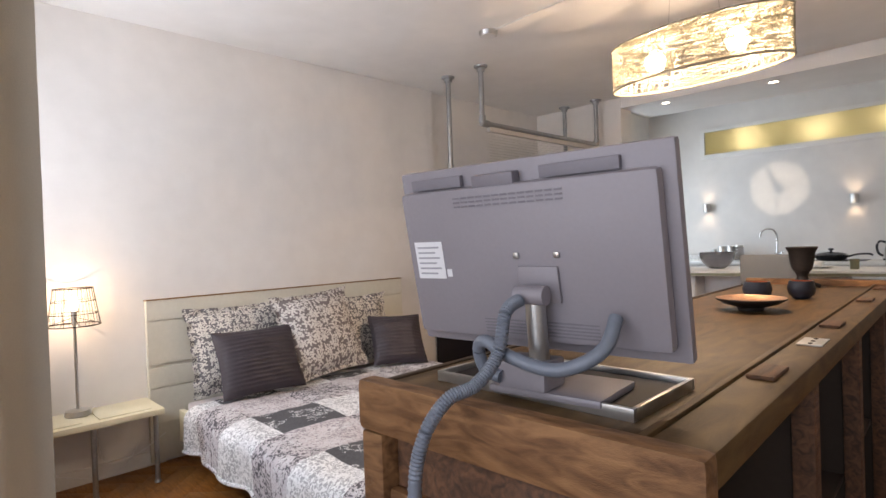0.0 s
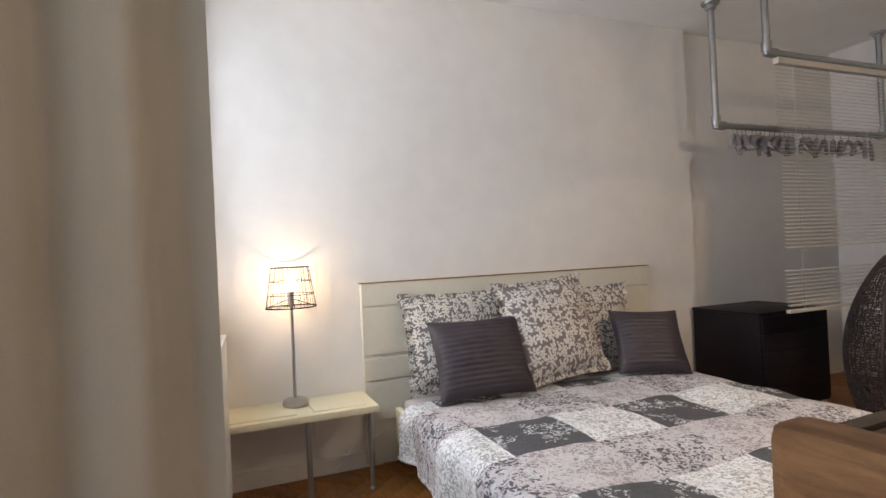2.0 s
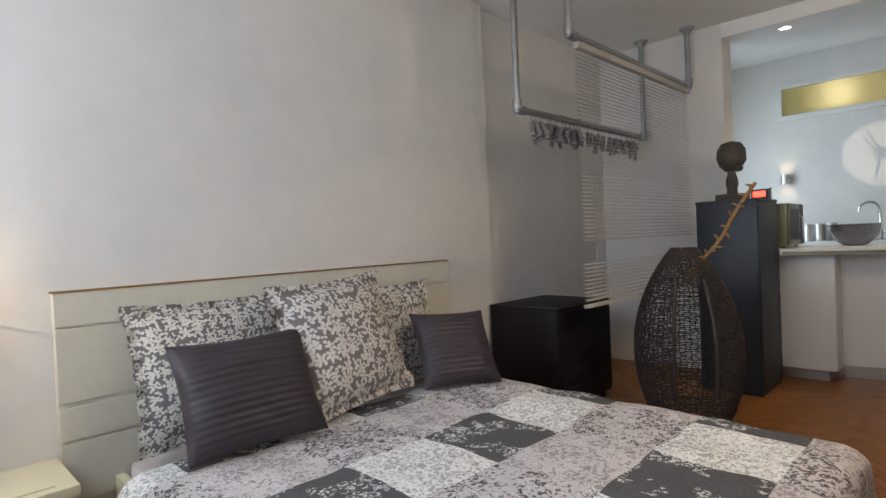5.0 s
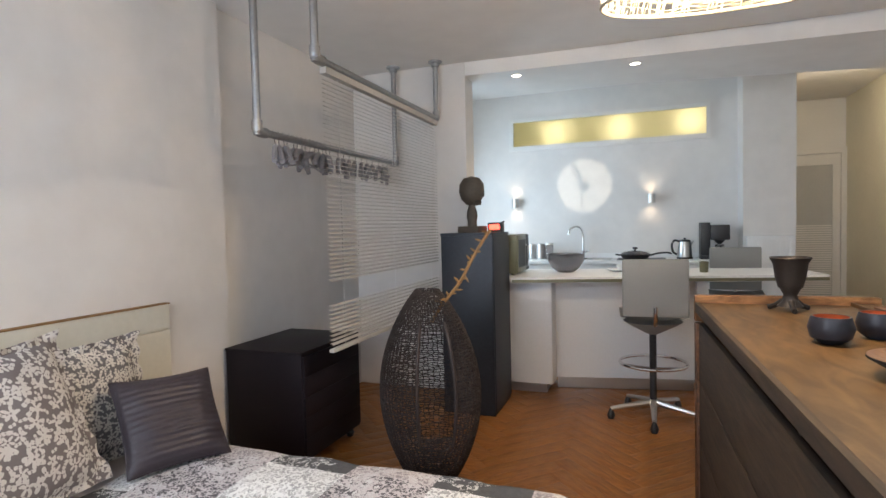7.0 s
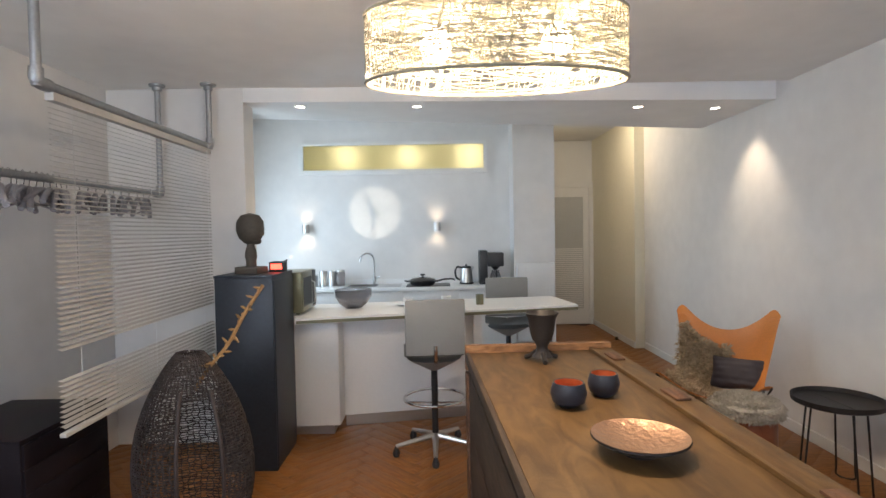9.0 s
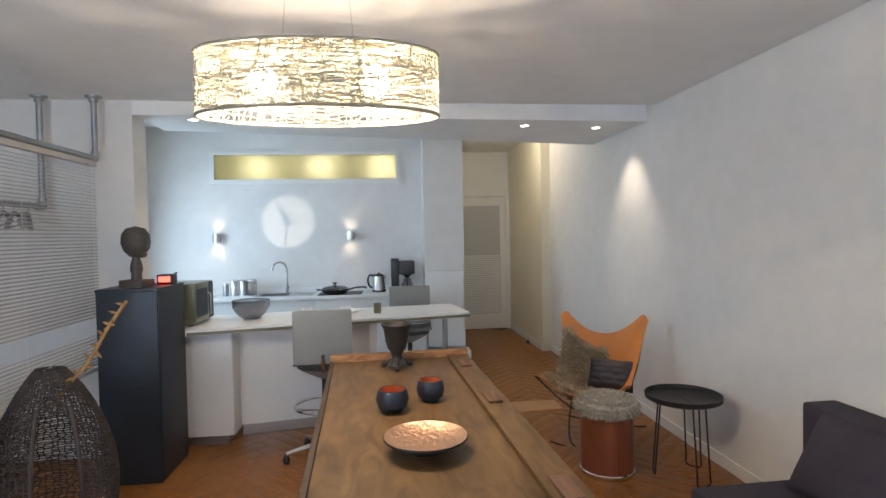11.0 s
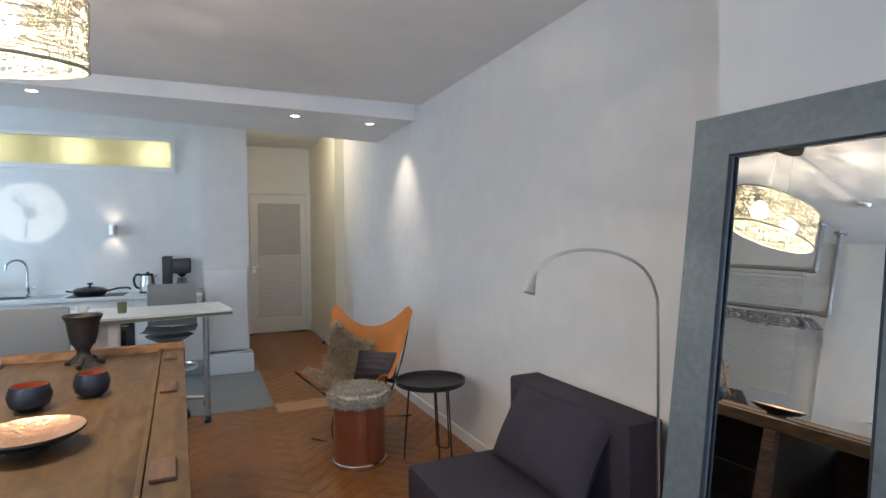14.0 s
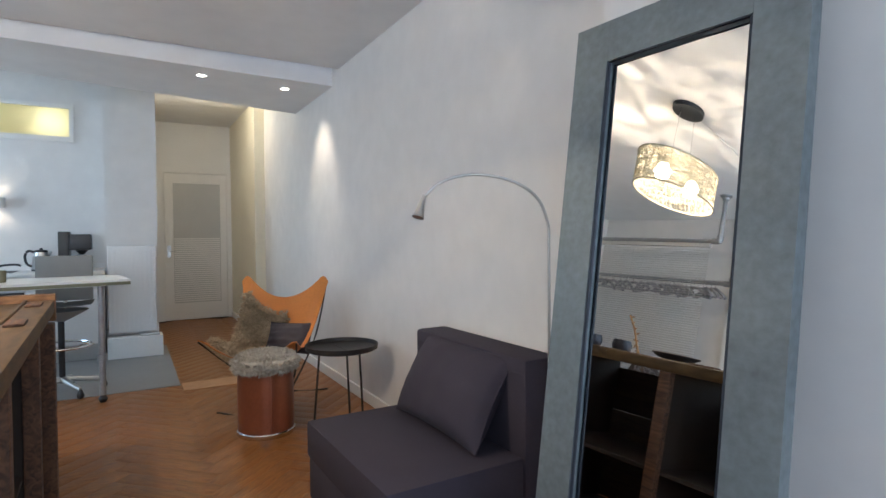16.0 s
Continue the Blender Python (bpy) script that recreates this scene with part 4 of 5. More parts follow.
def bar_stool(m, label):
    o = thing("bar_stool", m, label, "stool", "bar stools")
    part("backrest", box(B(), -0.21, 0.21, 0.19, 0.225, 0.76, 1.15, 0.015), STOOLGREY, o)
    st = B()
    sheet(st, lambda u, v: ((u - 0.5) * 0.44, -0.22 + v * 0.45, 0.725 + 0.02 * (2 * v - 1) ** 2 + 0.015 * (2 * u - 1) ** 2), 10, 10)
    bmesh.ops.solidify(st, geom=st.faces[:], thickness=0.04)
    part("seat", st, STOOLGREY, o)
    part("under_shell", lathe(B(), [(0.03, 0.605), (0.06, 0.62), (0.17, 0.68), (0.20, 0.70), (0, 0.702)], 24), STOOLGREY, o)
    part("back_joint", tube(B(), smooth_arc([(0, 0.12, 0.69), (0, 0.2, 0.71), (0, 0.225, 0.77), (0, 0.228, 0.83)], 5), 0.016), CHROME, o)
    part("gas_column", tube(B(), [(0, 0, 0.09), (0, 0, 0.62)], 0.024, 14), BLACK, o)
    fr_ = part("foot_ring", ring(B(), (0, 0, 0.40), 0.225, 0.225, 0.011, 48), CHROME, o)
    for k in range(3):
        a = 2 * math.pi * k / 3 + 0.4
        part("ring_spoke", tube(B(), [(0, 0, 0.36), (0.225 * math.cos(a), 0.225 * math.sin(a), 0.40)], 0.007), CHROME, fr_)
    for k in range(5):
        a = 2 * math.pi * k / 5 + 0.25
        c, s = math.cos(a), math.sin(a)
        part("base_leg", tube(B(), [(0, 0, 0.12), (0.30 * c, 0.30 * s, 0.075)], [0.026, 0.015], 8), BRUSHED, o)
        part("castor", lathe(B(), [(0, 0), (0.02, 0.002), (0.028, 0.027), (0.02, 0.052), (0.008, 0.075), (0, 0.075)], 14, (0.30 * c, 0.30 * s, 0)), BLACK, o)
    return o


stool = bar_stool(pose(-1.13, 5.60, 0, 0, 0, 184), "grey swivel bar stool with a chrome foot ring on castors")
copy_thing(stool, pose(-0.42, 6.84, 0.004, 0, 0, -4))

# ---- kitchen run ----
kr = thing("kitchen_unit", pose(0, 0, 0.06), "white kitchen base units along the wall", "kitchen unit")
part("carcass", box(B(), XL - 0.04, -0.15, 8.19, YK - 0.002, 0.12, 0.86), WHITE, kr)
part("kickboard", box(B(), XL - 0.04, -0.16, 8.25, YK - 0.01, -0.056, 0.12), BRUSHED, kr)
for k in range(5):
    x = -3.55 + k * 0.68
    part("drawer_front", box(B(), x, x + 0.672, 8.17, 8.189, 0.706, 0.855, 0.002), WHITE, kr)
    if k == 3:
        continue                  # the oven stands in this bay
    d = part("unit_door", box(B(), x, x + 0.672, 8.17, 8.189, 0.13, 0.70, 0.002), WHITE, kr)
    part("handle", tube(B(), [(x + 0.2, 8.17, 0.66), (x + 0.2, 8.145, 0.66), (x + 0.47, 8.145, 0.66), (x + 0.47, 8.17, 0.66)], 0.005, 8), BRUSHED, d)
ov = thing("oven", pose(-1.174, 8.189, 0.19), "black built-in oven under the hob", "oven")
part("control_panel", box(B(), -0.334, 0.334, -0.022, -0.0005, 0.49, 0.57, 0.002), BLACK, ov)
od = part("oven_door", box(B(), -0.334, 0.334, -0.022, -0.0005, 0.0, 0.485, 0.003), BLACK, ov)
part("door_glass", box(B(), -0.25, 0.25, -0.025, -0.0225, 0.08, 0.39, 0.001), SMOKE, od)
part("handle", tube(B(), [(-0.27, -0.022, 0.445), (-0.27, -0.055, 0.445), (0.27, -0.055, 0.445), (0.27, -0.022, 0.445)], 0.008, 8), BRUSHED, od)
for kx in (-0.24, -0.12, 0.0, 0.12, 0.24):
    part("knob", tube(B(), [(kx, -0.0225, 0.53), (kx, -0.042, 0.53)], 0.016, 14), BRUSHED, ov)
wt = thing("worktop", pose(0, 0, 0.06), "continuous white kitchen worktop with a steel sink", "worktop")
part("slab", box(B(), XL - 0.04, -0.145, 8.13, YK - 0.001, 0.8605, 0.90, 0.004), WHITE, wt)
sk = part("sink", box(B(), -2.25, -1.55, 8.24, 8.62, 0.9005, 0.906, 0.002), BRUSHED, wt, "brushed steel sink")
# flat plate on the sink, its dark colour giving the shade of a bowl
part("sink_bowl_shade", box(B(), -2.20, -1.85, 8.28, 8.58, 0.9062, 0.9075, 0.0005), IRON, sk)
part("upstand", box(B(), XL - 0.04, -0.15, YK - 0.014, YK - 0.0015, 0.9005, 0.96), WHITE, wt)
fa = thing("tap", pose(-1.91, 8.63, 0.962), "tall chrome swan-neck kitchen tap", "tap")
part("body", tube(B(), [(0, 0, 0), (0, 0, 0.10)], 0.024, 16), CHROME, fa)
part("spout", tube(B(), smooth_arc([(0, 0, 0.09), (0, 0, 0.30), (-0.03, -0.03, 0.385), (-0.10, -0.06, 0.40), (-0.155, -0.09, 0.36), (-0.165, -0.10, 0.30)], 6), 0.013), CHROME, fa)
part("lever", tube(B(), [(0.02, 0, 0.07), (0.075, -0.01, 0.10)], 0.008), CHROME, fa)

hob = solo("hob", box(B(), -1.48, -0.94, 8.20, 8.62, 0.9603, 0.966, 0.002), BLACK, "black glass hob set on the worktop", "hob")
pan = thing("frying_pan", pose(-1.28, 8.36, 0.966), "black frying pan with a glass lid on the hob", "pan")
part("body", lathe(B(), [(0, 0), (0.13, 0), (0.175, 0.05), (0.178, 0.052), (0.17, 0.052), (0.127, 0.006), (0, 0.006)], 36), BLACK, pan)
part("handle", tube(B(), smooth_arc([(0.17, -0.02, 0.045), (0.26, -0.03, 0.07), (0.36, -0.04, 0.075), (0.40, -0.045, 0.06)], 5), 0.011), BLACK, pan)
part("side_grip", tube(B(), smooth_arc([(-0.17, 0.03, 0.045), (-0.215, 0.02, 0.055), (-0.215, -0.02, 0.055), (-0.17, -0.03, 0.045)], 4), 0.008), BLACK, pan)
ld = part("lid", lathe(B(), [(0.176, 0.053), (0.178, 0.058), (0.13, 0.085), (0.05, 0.10), (0, 0.102)], 36), SMOKE, pan, "glass lid")
part("lid_knob", lathe(B(), [(0.012, 0.10), (0.012, 0.115), (0.03, 0.122), (0.026, 0.14), (0, 0.142)], 18), BLACK, ld)

ke = thing("kettle", pose(-0.73, 8.50, 0.96), "steel and black electric kettle", "kettle")
part("jug", lathe(B(), [(0, 0.02), (0.082, 0.02), (0.078, 0.10), (0.062, 0.20), (0, 0.205)], 28), BRUSHED, ke)
part("base", lathe(B(), [(0, 0), (0.09, 0), (0.088, 0.02), (0, 0.0205)], 28), BLACK, ke)
part("lid", lathe(B(), [(0.063, 0.20), (0.055, 0.222), (0.015, 0.228), (0.012, 0.245), (0, 0.246)], 22), BLACK, ke)
part("handle", tube(B(), smooth_arc([(-0.055, 0, 0.20), (-0.11, 0, 0.215), (-0.14, 0, 0.16), (-0.125, 0, 0.08), (-0.082, 0, 0.05)], 5), 0.013), BLACK, ke)
part("spout", tube(B(), [(0.06, 0, 0.17), (0.09, 0, 0.21)], [0.02, 0.012]), BRUSHED, ke)
cf = thing("coffee_machine", pose(-0.42, 8.46, 0.96), "black filter coffee machine", "coffee machine")
part("base", box(B(), -0.15, 0.15, -0.12, 0.14, 0, 0.04, 0.006), BLACK, cf)
part("tank", box(B(), -0.15, -0.05, -0.10, 0.14, 0.04, 0.42, 0.01), BLACK, cf)
part("brew_head", box(B(), -0.05, 0.15, -0.11, 0.14, 0.22, 0.39, 0.012), BLACK, cf)
part("filter_holder", lathe(B(), [(0.02, 0.17), (0.06, 0.215), (0, 0.219)], 20, (0.055, 0, 0)), BLACK, cf)
jg = part("jug", lathe(B(), [(0, 0.041), (0.06, 0.041), (0.068, 0.09), (0.045, 0.15), (0.05, 0.165), (0, 0.166)], 24, (0.055, 0, 0)), SMOKE, cf, "smoked glass coffee jug")
part("jug_handle", tube(B(), smooth_arc([(0.055, -0.05, 0.155), (0.055, -0.11, 0.15), (0.055, -0.115, 0.08), (0.055, -0.066, 0.07)], 4), 0.008), BLACK, jg)

for x, y, r, h, mt, lb in ((-2.62, 8.50, 0.035, 0.16, STEEL, "dark steel shaker bottle on the worktop"), (-2.52, 8.52, 0.05, 0.20, BRUSHED, "tall brushed steel canister"),
                           (-2.41, 8.52, 0.05, 0.20, BRUSHED, "tall brushed steel canister"), (-2.30, 8.50, 0.055, 0.21, SMOKE, "smoked glass storage jar")):
    c = thing("canister", pose(x - 0.02, y, 0.96), lb, "canister", "canisters beside the sink")
    part("body", lathe(B(), [(0, 0), (r, 0), (r, h * 0.82), (r * 0.96, h * 0.84), (0, h * 0.841)], 24), mt, c)
    part("lid", lathe(B(), [(r * 0.96, h * 0.842), (r * 1.02, h * 0.86), (r * 1.0, h * 0.96), (r * 0.3, h), (0, h)], 24), BRUSHED, c)
dish = thing("dish_rack", pose(-2.90, 8.42, 0.96), "clear dish rack beside the sink", "dish rack")
part("tray", box(B(), -0.14, 0.14, -0.14, 0.14, 0, 0.012, 0.004), SATIN, dish)
for k in range(7):
    part("wire", tube(B(), [(-0.12 + k * 0.04, -0.12, 0.01), (-0.12 + k * 0.04, -0.12, 0.09), (-0.12 + k * 0.04, 0.12, 0.09), (-0.12 + k * 0.04, 0.12, 0.01)], 0.003, 6), CHROME, dish)

# things on the bar
gb = thing("glass_bowl", pose(-1.82, 6.28, 0.985), "round smoked glass fruit bowl on the bar", "bowl")
part("bowl", lathe(B(), [(0, 0.0), (0.07, 0.0), (0.12, 0.04), (0.155, 0.10), (0.158, 0.155), (0.152, 0.155), (0.148, 0.10), (0.115, 0.047), (0.066, 0.008), (0, 0.008)], 40), SMOKE, gb)
part("rim", ring(B(), (0, 0, 0.156), 0.155, 0.155, 0.004, 40, 6), SMOKE, gb)
for x in (-1.36, -1.02):
    pl = thing("plate", pose(x, 6.40 + SL * (x + 1.3), 0.985), "white plate set on the bar", "plate", "plates on the bar")
    part("dish", lathe(B(), [(0, 0), (0.08, 0), (0.13, 0.016), (0.132, 0.019), (0.08, 0.008), (0, 0.007)], 36), WHITE, pl)
    part("cup", lathe(B(), [(0, 0.0085), (0.025, 0.0085), (0.042, 0.03), (0.044, 0.062), (0.041, 0.062), (0.038, 0.03), (0.02, 0.014), (0, 0.014)], 24), WHITE, pl)
tb = thing("tumbler", pose(-0.73, 6.33, 0.985), "small olive glass tumbler on the bar", "tumbler")
part("glass", lathe(B(), [(0, 0), (0.032, 0), (0.036, 0.085), (0.033, 0.085), (0.029, 0.008), (0, 0.008)], 20), OLIVE, tb)
part("rim", ring(B(), (0, 0, 0.085), 0.0345, 0.0345, 0.002, 24, 6), OLIVE, tb)

# sconces, clock of light, spots
for x in (-2.78, -1.09):
    sc_ = thing("wall_lamp", pose(x, YK, 1.69), "small steel up-and-down wall lamp, lit", "wall lamp", "kitchen wall lamps")
    part("body", tube(B(), [(0, -0.075, -0.055), (0, -0.075, 0.055)], 0.045, 20, cap=False), BRUSHED, sc_)
    part("bracket", box(B(), -0.03, 0.03, -0.034, -0.001, -0.03, 0.03, 0.004), BRUSHED, sc_)
    part("bulb", box(B(), -0.02, 0.02, -0.095, -0.055, -0.012, 0.012, 0.004), BULB, sc_)
    for s in (-1, 1):
        spot_light("wall_lamp_light", (x, YK - 0.075, 1.69 + s * 0.03), (x, YK - 0.06, 1.69 + s), 1.5, WARM, 100, 0.8, 0.015)

CP, CT = Vector((-2.22, 5.74, 1.44)), Vector((-1.90, YK, 1.885))
spot_light("clock_projector_light", CP, CT, 140, (1.0, 0.88, 0.66), 13.2, 0.16, 0.0001)
CD = (CT - CP).length
msk = part("dial_mask", B(), IRON, rc)
mk = B()
KS = 0.05 / CD


def mark(x0, x1, z0, z1, ang):
    m = Matrix.Rotation(radians(ang), 4, "Z")
    vs_ = [mk.verts.new(m @ Vector((x * KS, z * KS, 0))) for x, z in ((x0, z0), (x1, z0), (x1, z1), (x0, z1))]
    mk.faces.new(vs_)


for k in range(12):
    mark(-0.009, 0.009, 0.285, 0.33, 30 * k)
for ln, an in ((0.30, 22), (0.22, 38), (0.27, 170)):
    mark(-0.013, 0.013, 0.0, ln, an)
for k in range(6):
    mark(-0.035, 0.035, -0.06, 0.06, 30 * k)
mk.to_mesh(msk.data)
mk.free()
msk.matrix_basis = pose(-2.27, 5.66, 1.35).inverted() @ look(CP, CT) @ pose(0, 0, -0.05)
part("projector_arm", tube(B(), [(0.03, 0.02, 0.07), (0.045, 0.06, 0.082)], 0.006, 8), BLACK, rc)

for x, y in ((-2.17, 6.03), (-1.235, 6.09), (0.63, 6.24), (1.335, 6.33)):
    sp = thing("ceiling_spot", pose(x, y, ZS), "small recessed ceiling spot, lit", "spotlight", "soffit spots")
    part("trim_ring", ring(B(), (0, 0, -0.002), 0.042, 0.042, 0.005, 28, 6), SATIN, sp)
    part("lens", lathe(B(), [(0, -0.002), (0.038, -0.002), (0.038, 0.004), (0, 0.004)], 24), SPOTGLOW, sp)
    spot_light("spot_light", (x, y, ZS - 0.012), (x + (0.62 if x > 1 else 0), y, 0.9 if x > 1 else 0), 30 if x > 1 else 20, (1.0, 0.78, 0.52), 74 if x > 1 else 78, 0.85, 0.025)

radiator("radiator", pose(0.34, 8.36, 0, 0, 0, 180), 0.46, 0.26, 1.22, 0.07, "tall white ribbed radiator on the pier")
pb = thing("plinth_box", pose(0.13, 8.22, 0.004), "low white boxed plinth under the radiator", "plinth")
part("casing", box(B(), -0.26, 0.27, -0.12, 0.138, 0, 0.22, 0.004), SATIN, pb)
part("valve_block", box(B(), 0.05, 0.24, -0.09, -0.03, 0.2205, 0.245, 0.004), BRUSHED, pb)

ds = thing("door_stop", pose(1.50, 9.50, 0.001), "small dark door stop on the hall floor", "door stop")
part("base", lathe(B(), [(0, 0), (0.026, 0), (0.024, 0.016), (0, 0.016)], 18), IRON, ds)
part("buffer", lathe(B(), [(0.02, 0.0165), (0.021, 0.034), (0.012, 0.042), (0, 0.043)], 18), BLACK, ds)

hl = thing("hall_ceiling_lamp", pose(1.0, 8.75, 3.12), "plain round hall ceiling lamp, lit", "ceiling lamp")
part("plate", lathe(B(), [(0.11, -0.03), (0.12, -0.02), (0.12, 0.0), (0, 0.0)], 32), SATIN, hl)
part("bulb", lathe(B(), [(0, -0.085), (0.05, -0.08), (0.08, -0.055), (0.09, -0.03), (0, -0.03)], 20), BULB, hl).visible_shadow = False

# smoke detector and bare ceiling rose
sd = thing("ceiling_rose", pose(-2.26, 3.46, ZC), "small round white ceiling rose", "ceiling rose")
part("cap", lathe(B(), [(0.055, -0.03), (0.062, -0.02), (0.064, 0.0), (0, 0.0)], 28), BRUSHED, sd)
part("cover", lathe(B(), [(0, -0.034), (0.05, -0.033), (0.054, -0.028), (0, -0.0275)], 28), SATIN, sd)
solo("ceiling_lead", tube(B(), [(-2.20, 3.46, ZC - 0.006), (-1.05, 3.41, ZC - 0.004)], 0.0028, 6), SATIN, "thin white lead running along the ceiling to the pendant", "cable")


# ---- pendant ----
def pendant():
    A_, B_ = 0.432, 0.185
    z0, z1 = 2.115, 2.335
    o = thing("pendant_lamp", pose(-0.883, 3.41, 0, 0, 0, -1), "large oval pendant lamp of woven wire, brightly lit", "pendant lamp")
    part("canopy", lathe(B(), [(0, ZC - 0.03), (0.16, ZC - 0.03), (0.165, ZC), (0, ZC)], 40, (0, 0, 0), 1.0, 0.5), BLACK, o, "dark oval ceiling canopy")
    for s in (-1, 1):
        part("suspension_wire", tube(B(), [(s * 0.13, 0, z1), (s * 0.10, 0, ZC - 0.03)], 0.002, 6), CHROME, o)
    part("cross_bar", tube(B(), [(-A_, 0, z1), (A_, 0, z1)], 0.004, 6), CHROME, o)
    sh = B()
    for z in (z0, z1):
        ring(sh, (0, 0, z), A_, B_, 0.006, 72, 6)
    r1 = random.Random(11)
    for k in range(1150):
        a, z = r1.uniform(0, 2 * math.pi), r1.uniform(z0, z1)
        da, dz = r1.uniform(0.25, 0.9), r1.gauss(0, 0.035)
        if k % 2 == 0:
            da, dz = r1.uniform(0.03, 0.2), r1.choice((-1, 1)) * r1.uniform(0.10, 0.26)
        n = 7 if k % 4 else 4
        q = 1 + r1.uniform(-0.012, 0.006)
        tube(sh, [(A_ * q * math.cos(a + da * i / n), B_ * q * math.sin(a + da * i / n), min(z1, max(z0, z + dz * i / n))) for i in range(n + 1)], 0.0013, 4, cap=False)
    for k in range(70):
        a, b = r1.uniform(0, 2 * math.pi), r1.uniform(1.6, 4.4)
        tube(sh, [(A_ * math.cos(a), B_ * math.sin(a), z1), (A_ * math.cos(a + b), B_ * math.sin(a + b), z1)], 0.0026, 4, cap=False)
    tagged(part("shade", sh, WIRE, o, "woven wire shade"), kind="stuff")
    for s in (-1, 1):
        b = part("bulb", lathe(B(), [(0, 2.18), (0.036, 2.192), (0.055, 2.235), (0.036, 2.282), (0.016, 2.30), (0.016, 2.318), (0, 2.318)], 20, (s * 0.20, 0, 0)), BULB, o, "bright warm bulb")
        b.visible_shadow = False
        part("socket", tube(B(), [(s * 0.20, 0, 2.285), (s * 0.20, 0, z1 + 0.006)], 0.018, 12), CHROME, o)
    return o


pendant()


# ---- workbench and what stands on it ----
BX0, BX1, BN, BF, BZ = -0.90, -0.16, 1.32, 4.38, 1.01
BM = pose(-0.53, 2.85, 0, 0, 0, 2.3) @ pose(0.53, -2.85, 0)
wb = thing("workbench", BM, "long old wooden workbench with worn planks", "workbench")
xs = [BX0 + 0.02, BX1 - 0.112]
for a, b in zip(xs, xs[1:]):
    part("top_plank", box(B(), a + 0.0015, b - 0.0015, BN + 0.055, BF - 0.05, BZ - 0.04, BZ, 0.003), BENCH, wb)
part("edge_plank", box(B(), BX1 - 0.097, BX1, BN + 0.03, BF - 0.02, BZ - 0.05, BZ + 0.008, 0.006), BENCH, wb)
part("inner_strip", box(B(), BX1 - 0.112, BX1 - 0.098, BN + 0.06, BF - 0.05, BZ - 0.01, BZ + 0.014, 0.003), BENCH, wb)
for y in (1.85, 2.65, 3.45, 4.05):
    part("edge_clamp", box(B(), BX1 - 0.085, BX1 - 0.03, y, y + 0.13, BZ + 0.0085, BZ + 0.018, 0.003), BENCH_DARK, wb)
part("far_rail", box(B(), BX0, BX1 + 0.005, BF - 0.05, BF, BZ - 0.09, BZ + 0.035, 0.008), BENCH_END, wb)
part("near_rail", box(B(), BX0 - 0.005, BX1 + 0.01, BN, BN + 0.054, BZ - 0.095, BZ + 0.02, 0.016), BENCH_END, wb)
part("end_panel", box(B(), BX0 + 0.071, BX1 - 0.071, BN + 0.05, BN + 0.075, 0.08, BZ - 0.096, 0.004), BENCH_DARK, wb, "worn reddish end panel")
part("end_cleat", box(B(), BX0 + 0.072, BX1 - 0.072, BN + 0.02, BN + 0.0495, BZ - 0.30, BZ - 0.215, 0.012), BENCH_END, wb)
for y in (BN + 0.006, BF - 0.09):
    for x in (BX0, BX1 - 0.07):
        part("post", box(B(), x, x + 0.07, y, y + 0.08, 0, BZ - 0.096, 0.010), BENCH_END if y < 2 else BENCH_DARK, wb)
for z0, z1 in ((0.08, 0.36), (0.365, 0.64), (0.645, 0.92)):
    part("side_plank", box(B(), BX0 + 0.012, BX0 + 0.035, BN + 0.09, BF - 0.09, z0, z1, 0.004), BENCH_FLANK_SHADE, wb)
part("side_top_rail", box(B(), BX0, BX0 + 0.02, BN + 0.05, BF - 0.05, BZ - 0.045, BZ + 0.004, 0.004), BENCH_FLANK_SHADE, wb)
for y in (2.1, 2.85, 3.6):
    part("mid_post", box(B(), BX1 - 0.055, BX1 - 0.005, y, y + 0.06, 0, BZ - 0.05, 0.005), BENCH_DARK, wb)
    # dividers, and shelves below, are coloured as dark as the shaded hollow
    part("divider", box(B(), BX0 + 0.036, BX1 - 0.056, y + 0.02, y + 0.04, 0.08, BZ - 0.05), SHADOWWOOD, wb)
for z in (0.06, 0.46):
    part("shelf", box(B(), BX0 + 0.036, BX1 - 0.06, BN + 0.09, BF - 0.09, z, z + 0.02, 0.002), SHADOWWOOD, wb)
part("far_panel", box(B(), BX0 + 0.03, BX1 - 0.03, BF - 0.04, BF - 0.015, 0.08, BZ - 0.09, 0.004), BENCH_END, wb)
mpl = thing("metal_bracket", BM @ pose(BX1 - 0.05, 2.36, BZ + 0.0085), "pale worn metal bracket screwed to the workbench edge", "bracket")
part("plate", box(B(), -0.03, 0.03, -0.06, 0.06, 0, 0.004, 0.001), BRUSHED, mpl)
for yy in (-0.04, 0.0, 0.04):
    part("screw", lathe(B(), [(0, 0.0041), (0.006, 0.0041), (0.005, 0.006), (0, 0.0062)], 10, (0, yy, 0)), IRON, mpl)

# screen seen from behind, on a tray
tray = thing("serving_tray", pose(-0.50, 1.60, BZ, 0, 0, 1), "dark flat tray with a pale rim under the screen", "tray")
part("board", box(B(), -0.23, 0.23, -0.125, 0.125, 0, 0.012, 0.003), DARKLAC, tray)
for a in ((-0.24, 0.24, -0.135, -0.1255), (-0.24, 0.24, 0.1255, 0.135), (-0.24, -0.2305, -0.125, 0.125), (0.2305, 0.24, -0.125, 0.125)):
    part("rim", box(B(), a[0], a[1], a[2], a[3], 0, 0.024, 0.002), BRUSHED, tray)
TVM = pose(-0.505, 1.515, BZ, 0, 0, 7)
tv = thing("flat_screen", TVM, "grey flat-screen television seen from behind on its stand", "television")
